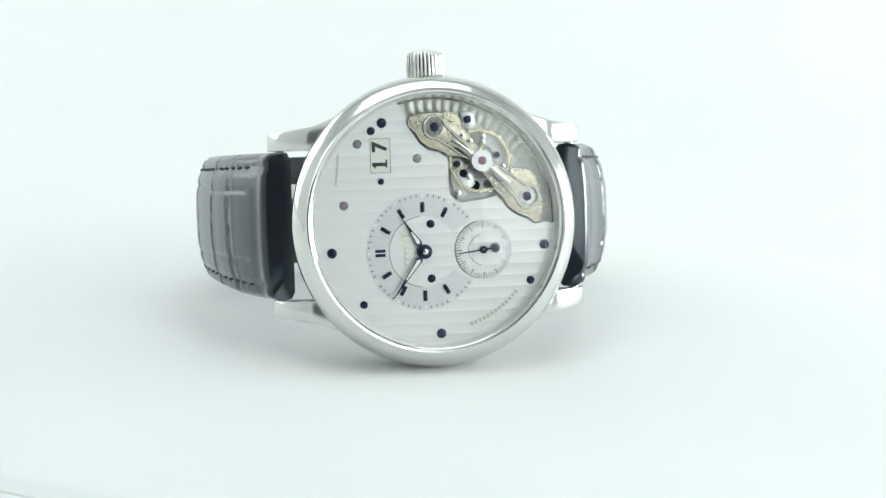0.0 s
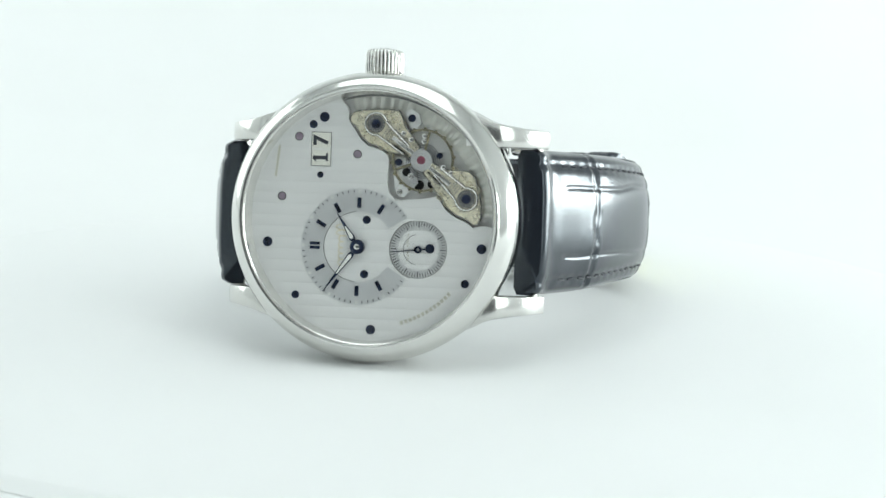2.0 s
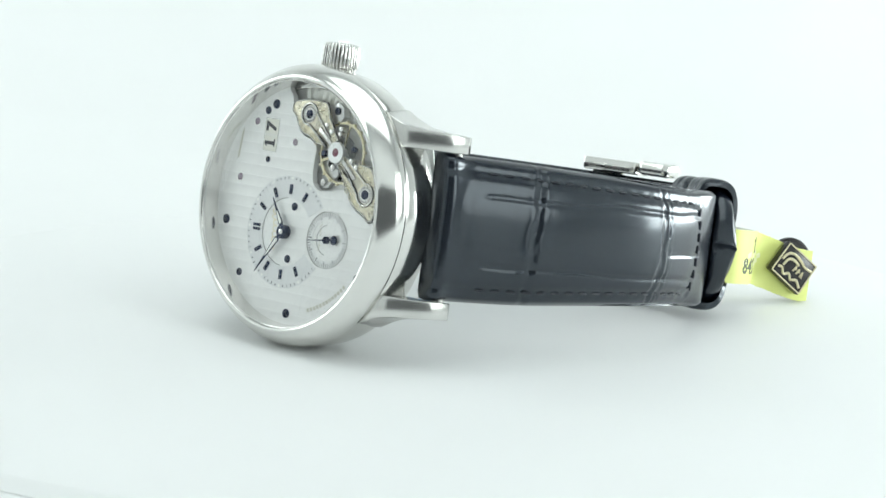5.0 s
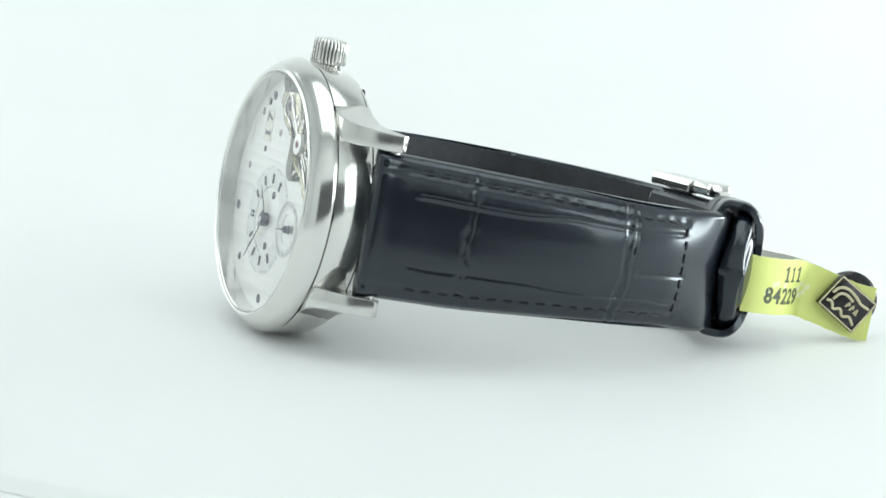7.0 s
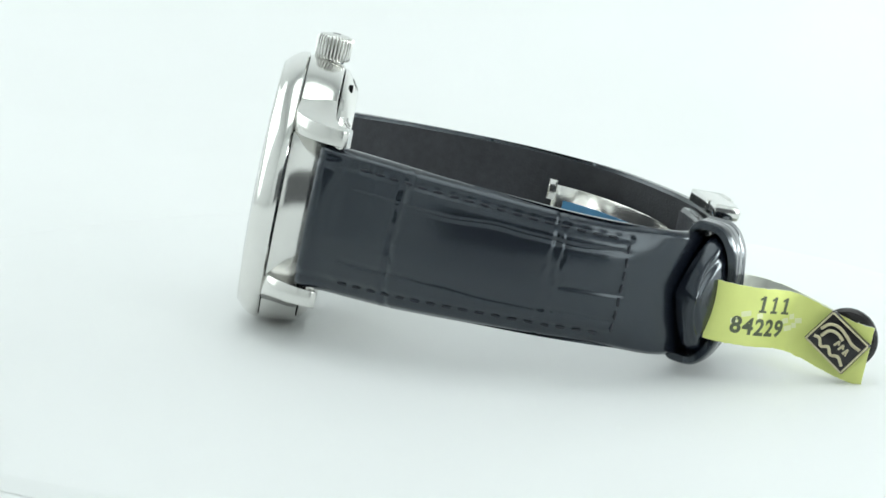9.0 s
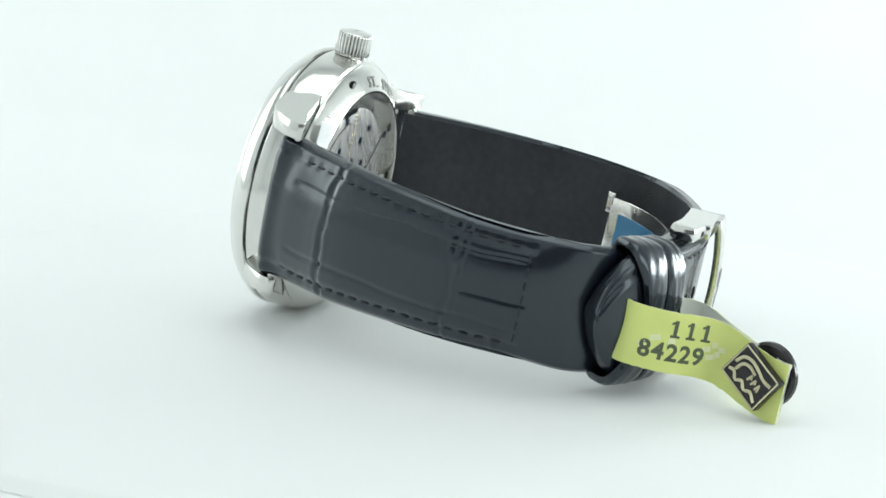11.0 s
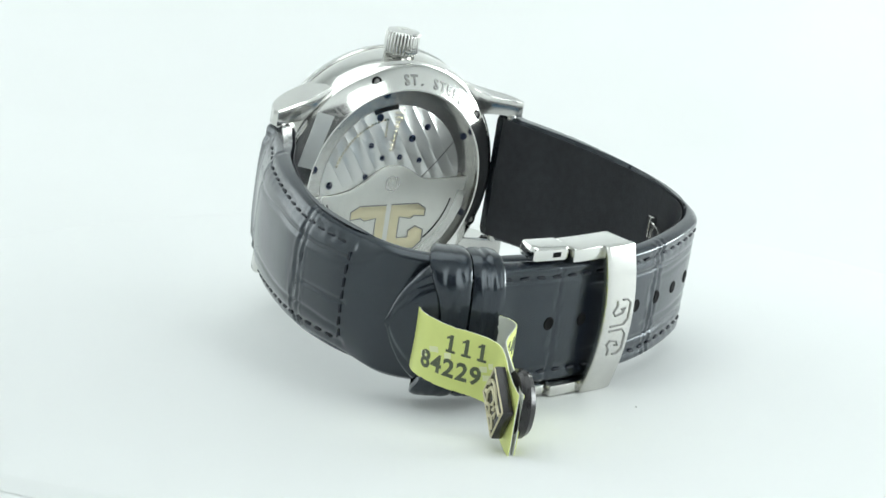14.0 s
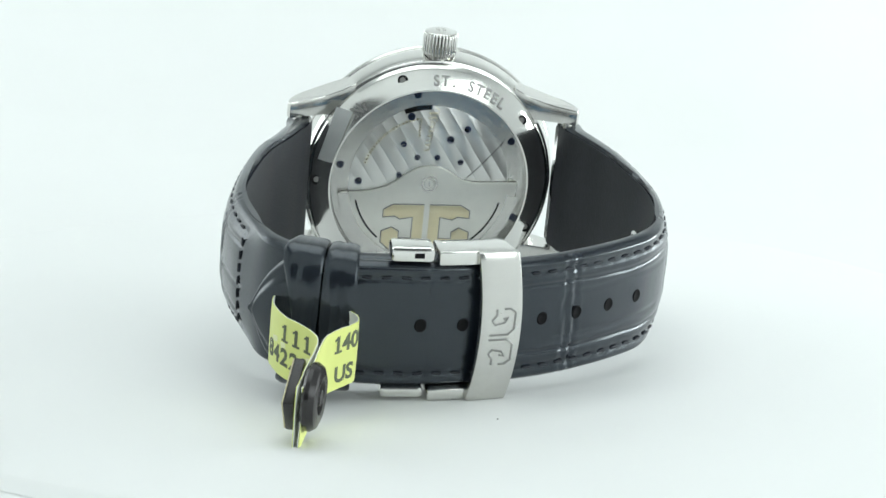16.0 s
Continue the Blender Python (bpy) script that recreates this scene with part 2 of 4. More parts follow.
def letters(text, size, bold=0.0, extrude=0.02, space=1.0):
    """Text with the built-in font as a bmesh, centred, in its own x-y plane (mm)."""
    cu = bpy.data.curves.new("letters", "FONT")
    cu.body, cu.size, cu.align_x, cu.align_y = text, size, "CENTER", "CENTER"
    cu.offset, cu.extrude, cu.resolution_u, cu.space_character = bold, extrude, 3, space
    ob = new("letters", cu)
    bpy.context.view_layer.update()
    me = bpy.data.meshes.new_from_object(ob.evaluated_get(bpy.context.evaluated_depsgraph_get()))
    bm = bmesh.new()
    bm.from_mesh(me)
    bpy.data.objects.remove(ob)
    bpy.data.meshes.remove(me)
    bpy.data.curves.remove(cu)
    return add_serifs(bm, text, size, extrude) if set(text) <= set("0123456789") else bm


def add_serifs(bm, text, size, depth):
    """Gives each figure one a foot and a flag, as the printed ones have."""
    left, glyphs = set(bm.verts), []
    while left:
        stack, seen = [left.pop()], []
        while stack:
            v = stack.pop()
            seen.append(v)
            for e in v.link_edges:
                w = e.other_vert(v)
                if w in left:
                    left.remove(w)
                    stack.append(w)
        xs, ys = [v.co.x for v in seen], [v.co.y for v in seen]
        glyphs.append((min(xs), max(xs), min(ys), max(ys)))
    glyphs.sort()
    merged = []
    for g in glyphs:
        if merged and g[0] < merged[-1][1] - 0.02 * size:
            m = merged[-1]
            merged[-1] = (m[0], max(m[1], g[1]), min(m[2], g[2]), max(m[3], g[3]))
        else:
            merged.append(g)
    extra = []
    for ch, (x0, x1, y0, y1) in zip(text, merged):
        if ch == "1":
            mid, t = x1 - 0.06 * size, 0.10 * size
            extra.append([(mid - 0.20 * size, y0), (mid + 0.20 * size, y0), (mid + 0.20 * size, y0 + t), (mid - 0.20 * size, y0 + t)])
            extra.append([(mid - 0.22 * size, y1 - 0.20 * size), (mid - 0.22 * size, y1 - 0.11 * size), (mid, y1), (mid, y1 - 0.12 * size)])
    for poly in extra:
        a = [bm.verts.new((x, y, -depth)) for x, y in poly]
        b = [bm.verts.new((x, y, depth * 1.15)) for x, y in poly]
        bm.faces.new(a)
        bm.faces.new(b)
        for i in range(4):
            bm.faces.new((a[i], a[(i + 1) % 4], b[(i + 1) % 4], b[i]))
    return bm


def bent(bm, rule):
    for v in bm.verts:
        v.co = Vector(rule(*v.co))
    return bm


def smooth(x):
    x = min(max(x, 0.0), 1.0)
    return x * x * (3 - 2 * x)


# ---- the light tent and the table ----
def sweep():
    """A white sheet that runs from the table up the back in one curve."""
    prof = [(-0.75, -0.001), (0.20, -0.001)]
    prof += [(0.20 + 0.24 * math.sin(radians(a)), 0.239 - 0.24 * math.cos(radians(a))) for a in range(6, 91, 6)]
    prof += [(0.44, 0.80)]
    bm = bmesh.new()
    rows = [[bm.verts.new((x * 1000, y * 1000, z * 1000)) for y, z in prof] for x in (-0.60, -0.2, 0.2, 0.60)]
    back = [[bm.verts.new((x * 1000, (y + 0.004) * 1000, (z - 0.004) * 1000)) for y, z in prof] for x in (-0.60, -0.2, 0.2, 0.60)]
    for sheet in (rows, back):
        for a, b in zip(sheet, sheet[1:]):
            for i in range(len(prof) - 1):
                bm.faces.new((a[i], a[i + 1], b[i + 1], b[i]))
    return tagged(part("backdrop", bm, FABRIC), "seamless white sheet curving from table to back", "backdrop", kind="structure")


def tent_panel(name, lo, hi):
    bm = bmesh.new()
    bmesh.ops.create_cube(bm, size=1)
    lo, hi = Vector(lo), Vector(hi)
    for v in bm.verts:
        v.co = Vector([(lo[i] + hi[i]) / 2 + v.co[i] * (hi[i] - lo[i]) for i in range(3)]) * 1000
    return tagged(part(name, bm, FABRIC), "plain white cloth side of a light tent", "wall", kind="structure")


sweep()
tent_panel("wall_west", (-0.62, -0.45, -0.04), (-0.605, 0.45, 0.80))
tent_panel("wall_east", (0.605, -0.45, -0.04), (0.62, 0.45, 0.80))
tent_panel("wall_front_west", (-0.62, -0.47, -0.04), (-0.285, -0.455, 0.80))
# unseen panel, added so the steel mirrors less of the dark opening
tent_panel("added_front_panel", (-0.283, -0.47, 0.24), (0.283, -0.455, 0.80))
tent_panel("wall_front_east", (0.285, -0.47, -0.04), (0.62, -0.455, 0.80))
tent_panel("ceiling", (-0.62, -0.45, 0.805), (0.62, 0.46, 0.82))


def build_turntable():
    root = new("turntable")
    tagged(root, "round white display turntable carrying a wristwatch", "turntable")
    prof = [(0.5, 0.0), (92.0, 0.0), (92.8, -0.08), (93.6, -0.32), (94.4, -0.62), (95.2, -0.85), (95.6, -0.93), (0.5, -0.93)]
    part("platter", revolve(prof, 192, False, axis="z"), WHITE, root)
    part("base", revolve([(90, -0.95), (90.5, -0.96), (90.5, -1.0), (2, -1.0), (2, -0.95)], 96, True, axis="z"), WHITE, root)
    return root


turntable = build_turntable()

# ---- the watch: x along the strap line, y from dial to back, z towards the crown ----
REST = Matrix(((0.971599, -0.227394, -0.065474, 0.0013621), (0.235301, 0.957727, 0.165504, -0.0226551),
               (0.025072, -0.176210, 0.984033, 0.0205922), (0, 0, 0, 1)))
watch = new("wristwatch")
tagged(watch, "steel wristwatch with silver open dial on navy crocodile strap", "watch")


def lean(y):
    """The small sideways slant of the case between dial and back."""
    return 0.105 * (y + 0.5)


def slant(bm):
    for v in bm.verts:
        v.co.x += lean(v.co.y)
    return bm


def build_case():
    band = [(19.4, 1.13), (20.05, 1.2), (20.2, 1.5), (20.15, 3.0), (20.0, 4.5), (19.8, 5.6), (19.5, 6.35), (18.9, 6.7), (17.0, 6.7), (17.0, 1.15)]
    case = part("case", revolve(band, 200, True, lean), BAND, watch, "polished steel case band")
    bez = [(17.6, 0.3), (17.75, -2.3), (17.9, -2.5), (18.15, -2.55), (18.4, -2.45), (18.55, -2.2), (18.75, -2.05), (19.2, -1.65), (19.75, -0.95), (20.15, -0.2), (20.33, 0.45), (20.3, 0.8), (20.1, 1.02), (19.6, 1.1), (17.6, 1.1)]
    part("bezel", revolve(bez, 200, True, lean), STEEL, watch, "polished rounded steel bezel")
    flange = [(17.25, 0.02), (17.6, -2.2), (17.9, -2.4), (17.9, 1.0), (17.25, 1.0)]
    part("inner_ring", revolve(flange, 200, True, lean), STEEL, watch, "mirror steel inner ring")
    dome = [(0.01 + 17.92 * i / 12, -2.55 - 0.7 * (1 - (i / 12) ** 2)) for i in range(13)]
    ob = part("crystal", revolve(dome, 96, False), GLASS, watch, "clear domed sapphire crystal")
    ob.visible_shadow = False
    # back: a dished ring round a flat glass
    ring = [(19.1, 6.75), (18.95, 7.15), (18.4, 7.6), (17.2, 8.35), (16.2, 8.9), (15.75, 9.15), (15.5, 9.1), (15.35, 8.2), (15.35, 6.75)]
    back = part("case_back", revolve(ring, 200, True, lean), STEEL, watch, "polished steel ring round a glass back")
    ob = part("back_glass", revolve([(0.01, 8.95), (15.3, 8.95)], 96, False, lambda y: lean(9)), GLASS, watch, "clear sapphire back")
    ob.visible_shadow = False
    # recessed screws in the ring; a dark disc paints each countersink's shade
    for ang in (1, 72, 142, 203, 262, 320):
        r = 17.55
        x, z = r * math.cos(radians(ang)) + lean(8), r * math.sin(radians(ang))
        s = part("screw", disc(x, z, 0.82, 7.75, 8.20, 20, 0.05), HOLE, back, "dark recessed screw")
        part("head", disc(x + 0.1, z + 0.12, 0.48, 8.1, 8.26, 16, 0.08), GREY, s)
    return case, back


case, case_back = build_case()


def build_lugs():
    side = [(12.5, 1.35), (14.2, 1.12), (16.0, 1.0), (16.9, 1.1), (17.7, 1.4), (18.5, 1.85), (19.3, 2.45), (20.0, 3.1), (20.7, 3.85), (21.4, 4.7), (22.1, 5.75), (22.6, 6.8), (22.85, 8.2), (22.45, 9.0), (21.0, 8.4), (19.0, 7.45), (17.8, 7.05), (16.8, 6.75), (14.5, 6.6), (12.5, 6.5)]

    def flank(x):
        return 13.05 + 2.2 * (max(0.0, 21.0 - x) / 8) ** 2 - 0.12 * max(0.0, x - 21.0)

    for sx in (1, -1):
        for sz in (1, -1):
            bm = bmesh.new()
            inner = [bm.verts.new((sx * x, y, sz * 10.45)) for x, y in side]
            outer = [bm.verts.new((sx * x, y, sz * flank(x))) for x, y in side]
            bm.faces.new(inner)
            bm.faces.new(outer)
            for i in range(len(side)):
                j = (i + 1) % len(side)
                bm.faces.new((inner[i], inner[j], outer[j], outer[i]))
            bmesh.ops.recalc_face_normals(bm, faces=bm.faces)
            bevel(bm, 0.16, 2, 40)
            lug = part("lug", slant(bm), LUGS, watch, "polished curved steel lug", sharp=26)
            for p in lug.data.polygons:
                p.use_smooth = len(p.vertices) <= 4
        bm = tube([(sx * 21.2, 7.9, z) for z in (-10.6, -3, 3, 10.6)], 0.75, 14)
        part("spring_bar", slant(bm), SATIN, watch, "steel spring bar")


build_lugs()


def build_crown():
    bm = bmesh.new()
    n = 30 * 8
    levels = [(20.0, 2.35, 0), (20.3, 2.62, 0.6), (20.6, 2.68, 1), (23.1, 2.68, 1), (23.4, 2.6, 0.6), (23.62, 2.4, 0), (23.8, 1.9, 0), (23.92, 1.1, 0), (23.95, 0.3, 0)]
    rings = []
    for z, r, amount in levels:
        ring = []
        for i in range(n):
            a = 2 * math.pi * i / n
            rr = r - 0.50 * amount * (0.5 + 0.5 * math.cos(30 * a)) ** 2.5
            ring.append(bm.verts.new((0.3 + rr * math.cos(a), 4.25 + rr * math.sin(a), z)))
        rings.append(ring)
    for a, b in zip(rings, rings[1:]):
        for i in range(n):
            bm.faces.new((a[i], a[(i + 1) % n], b[(i + 1) % n], b[i]))
    bm.faces.new(rings[0])
    bm.faces.new(rings[-1])
    crown = part("crown", bm, STEEL, watch, "fluted polished steel crown", sharp=60)
    part("stem", revolve([(1.9, 18.8), (1.9, 19.7), (2.1, 20.1), (0.3, 20.2), (0.3, 18.8)], 32, True, axis="z", centre=(0.3, 4.25, 0)), STEEL, crown)
    part("emblem", joined([bent(bar(0.3 + d, 4.25, 0.5, 1.1, 0, 0, 0.06), lambda x, y, z: (x, z, 23.93 + y)) for d in (-0.45, 0.45)]), SATIN, crown)


build_crown()

# ---- dial ----
HUB = (-1.80, -4.17)
SUB = (6.77, -4.26)


def build_dial():
    a0, a1 = math.atan2(-0.9, 17.28), math.atan2(16.6, -4.9)
    n = 150
    rim = [(17.3 * math.cos(a0 - (a0 + 2 * math.pi - a1) * i / n), 17.3 * math.sin(a0 - (a0 + 2 * math.pi - a1) * i / n)) for i in range(n + 1)]
    cut = [(-4.5, 15.95), (-3.9, 15.3), (-3.7, 14.5), (-3.75, 13.6), (-3.2, 12.8), (-2.6, 12.0), (-1.9, 10.9), (-0.8, 9.95), (0.8, 9.6), (1.9, 8.9), (2.2, 8.0), (2.1, 6.5), (2.05, 4.9),
           (2.35, 3.5), (3.1, 2.75), (4.0, 2.45), (5.1, 2.6), (6.5, 2.75), (8.0, 3.0), (9.0, 3.3), (9.7, 2.5), (10.5, 1.3), (11.8, 0.4), (13.4, -0.25), (14.3, -0.95), (15.2, -0.75), (16.0, -0.65)]
    dial = part("dial", prism(rim + cut, 0.0, 0.9, 0.0), DIAL, watch, "silver dial plate with ribbed stripes and cut-out")
    dark = "round dark blued screw"
    for x, z, r in ((-7.17, 13.87, .70), (-8.72, 12.81, .58), (-7.53, 5.76, .45), (-14.8, -3.9, .70), (-10.56, -11.2, .56), (.35, -15.71, .68), (13.5, -8.8, .58), (15.66, -3.86, .70), (-.69, -.36, .58), (-.8, -7.98, .58)):
        s = part("screw", disc(x, z, r, -0.10, 0.05, 24, 0.04), BLUE, dial, dark)
        part("slot", bar(x, z, 1.5 * r, 0.12, random.uniform(0, 180), -0.108, -0.09), HOLE, s)
    for x, z in ((-10.71, 11.05), (-2.3, 8.8), (-12.92, 2.6)):
        j = part("jewel", disc(x, z, 0.50, -0.03, 0.05, 24, 0.02), RUBY, dial, "pale pink jewel bearing")
        part("setting", arc_band(x, z, 0.50, 0.62, 0, 360, -0.05, 0.05, 28), STEEL, j)
    # big date: two tiles in a bevelled frame
    frame_bits = [bar(-7.5, 11.72, 2.9, .10, 0, -.07, .04), bar(-7.5, 6.98, 2.9, .10, 0, -.07, .04), bar(-8.9, 9.35, 4.7, .10, 90, -.07, .04), bar(-6.1, 9.35, 4.7, .10, 90, -.07, .04)]
    part("date_frame", joined(frame_bits), SATIN, dial, "thin steel frame round the date")
    for txt, z in (("7", 10.55), ("1", 8.15)):
        tile = part("date_tile", prism([(-8.84, z - 1.12), (-6.16, z - 1.12), (-6.16, z + 1.12), (-8.84, z + 1.12)], -0.03, 0.04), TILE, dial, "white date tile with a black numeral")
        bm = bent(letters(txt, 2.8, 0.12), lambda a, b, c, z=z: (-7.5 - b, -0.045 - c * 0.3, z + a))
        part("numeral", bm, INK, tile)
    # hour ring
    ring = part("hour_ring", arc_band(*HUB, 4.95, 8.15, 32, 328, -0.045, 0.03, 120), RING, dial, "brushed silver hour ring")
    part("ring_edge", joined([arc_band(*HUB, 4.86, 4.96, 95, 265, -0.055, 0.02, 60), arc_band(SUB[0], SUB[1], 4.05, 4.14, 105, 255, -0.055, 0.02, 60)]), GREY, dial)
    for ang in range(60, 301, 30):
        c, s = math.cos(radians(ang)), math.sin(radians(ang))
        for off in ((-0.30, 0.30) if ang == 180 else (0,)):
            part("hour_marker", bar(HUB[0] + 6.18 * c - off * s, HUB[1] + 6.18 * s + off * c, 1.45, 0.42 if ang == 180 else 0.56, ang, -0.17, -0.03, 0.04), BLUE, dial, "applied dark blue hour marker")
        part("minute_dot", disc(HUB[0] + 7.80 * c, HUB[1] + 7.80 * s, 0.22, -0.075, -0.04, 14), LUME, dial, "white dot")
    ticks = [bar(HUB[0] + 7.80 * math.cos(radians(a)), HUB[1] + 7.80 * math.sin(radians(a)), 0.36, 0.11, a, -0.06, -0.04) for a in range(36, 325, 6) if a % 30]
    part("minute_track", joined(ticks), INK, dial)
    # small seconds
    sub = part("seconds_ring", arc_band(*SUB, 2.95, 4.0, 0, 360, -0.06, 0.02, 96), BRUSHED, dial, "small seconds ring")
    part("seconds_edge", joined([arc_band(*SUB, 3.95, 4.02, 0, 360, -0.075, -0.05, 96), arc_band(*SUB, 2.08, 2.17, 100, 262, -0.03, 0.02, 48)]), GREY, dial)
    ticks = [bar(SUB[0] + (3.62 if a % 30 else 3.5) * math.cos(radians(a)), SUB[1] + (3.62 if a % 30 else 3.5) * math.sin(radians(a)), 0.5 if a % 30 else 0.8, 0.09 if a % 30 else 0.13, a, -0.075, -0.055) for a in range(0, 360, 6)]
    part("seconds_track", joined(ticks), INK, dial)
    marks = [bar(SUB[0] - 1.55 + 0.1 * (k % 2), SUB[1] + 1.9 - 0.42 * k, 0.55, 0.10, 62, -0.02, 0.02) for k in range(9) if k != 4]
    part("print", joined(marks), FAINT, dial)
    # gilt cursive line that cannot be read
    wave = [(HUB[0] - 2.45 - (0.75 if k < 30 else 0.35) * math.sin(0.38 * k), -0.03, HUB[1] + 2.9 - 0.05 * k + 0.2 * math.cos(0.38 * k)) for k in range(118)]
    part("print", tube(wave, 0.06, 5), PALE_GOLD, dial, "gilt cursive lettering")
    # curved and flat lines of unreadable print
    lines = []
    for k in range(13):
        a = radians(-72 + k * 2.45)
        lines.append(bar(15.3 * math.cos(a), 15.3 * math.sin(a), 0.46, 0.52, math.degrees(a) + 90, -0.012, 0.02))
    part("print", joined(lines), FAINT, dial, "faint curved lettering")
    lines = [bar(-13.9 + 0.05 * k, 5.6 + 0.48 * k, 0.5, 0.32, 80, -0.012, 0.02) for k in range(9)]
    part("print", joined(lines), FAINT, dial, "faint lettering")
    return dial


dial = build_dial()


def hand(name, tip, length, width, y, label):
    a = math.atan2(tip[1] - HUB[1], tip[0] - HUB[0])
    out = [(0.9, -0.24), (1.45, -width), (length * 0.62, -0.2), (length, -0.05), (length, 0.05), (length * 0.62, 0.2), (1.45, width), (0.9, 0.24)]
    turn = lambda p: (HUB[0] + p[0] * math.cos(a) - p[1] * math.sin(a), HUB[1] + p[0] * math.sin(a) + p[1] * math.cos(a))
    h = part(name, prism([turn(p) for p in out], y - 0.10, y + 0.02, 0.02), BLUE, watch, label)
    inner = [(1.35, -width * 0.25), (1.6, -width * 0.62), (length * 0.60, -0.09), (length * 0.60, 0.09), (1.6, width * 0.62), (1.35, width * 0.25)]
    part("lume", prism([turn(p) for p in inner], y - 0.125, y - 0.09), LUME, h, "cream luminous filling")


hand("hour_hand", (-4.87, 0.58), 5.6, 0.46, -0.55, "dark blue hour hand with cream filling")
hand("minute_hand", (-6.45, -10.5), 7.9, 0.44, -0.85, "dark blue minute hand with cream filling")
hub = part("hand_hub", disc(*HUB, 1.02, -1.05, 0.0, 32, 0.12), BLUE, watch, "round blued hub of the hands")
part("cap", disc(HUB[0], HUB[1], 0.42, -1.2, -1.0, 20, 0.08), STEEL, hub)


def seconds_hand():
    a = math.atan2(-4.71 + 4.26, 2.99 - 6.77)
    turn = lambda p: (SUB[0] + p[0] * math.cos(a) - p[1] * math.sin(a), SUB[1] + p[0] * math.sin(a) + p[1] * math.cos(a))
    rod = prism([turn(p) for p in ((0.4, -0.10), (3.85, -0.05), (3.85, 0.05), (0.4, 0.10))], -0.42, -0.34)
    tail = prism([turn(p) for p in ((-0.4, -0.13), (-1.2, -0.13), (-1.2, 0.13), (-0.4, 0.13))], -0.42, -0.34)
    ring = arc_band(*SUB, 0.22, 0.52, 0, 360, -0.48, -0.05, 24)
    c = turn((-1.68, 0))
    part("seconds_hand", joined([rod, tail, ring, disc(*c, 0.66, -0.43, -0.33, 24, 0.03)]), BLUE, watch, "thin blued seconds hand with round counterweight")


seconds_hand()


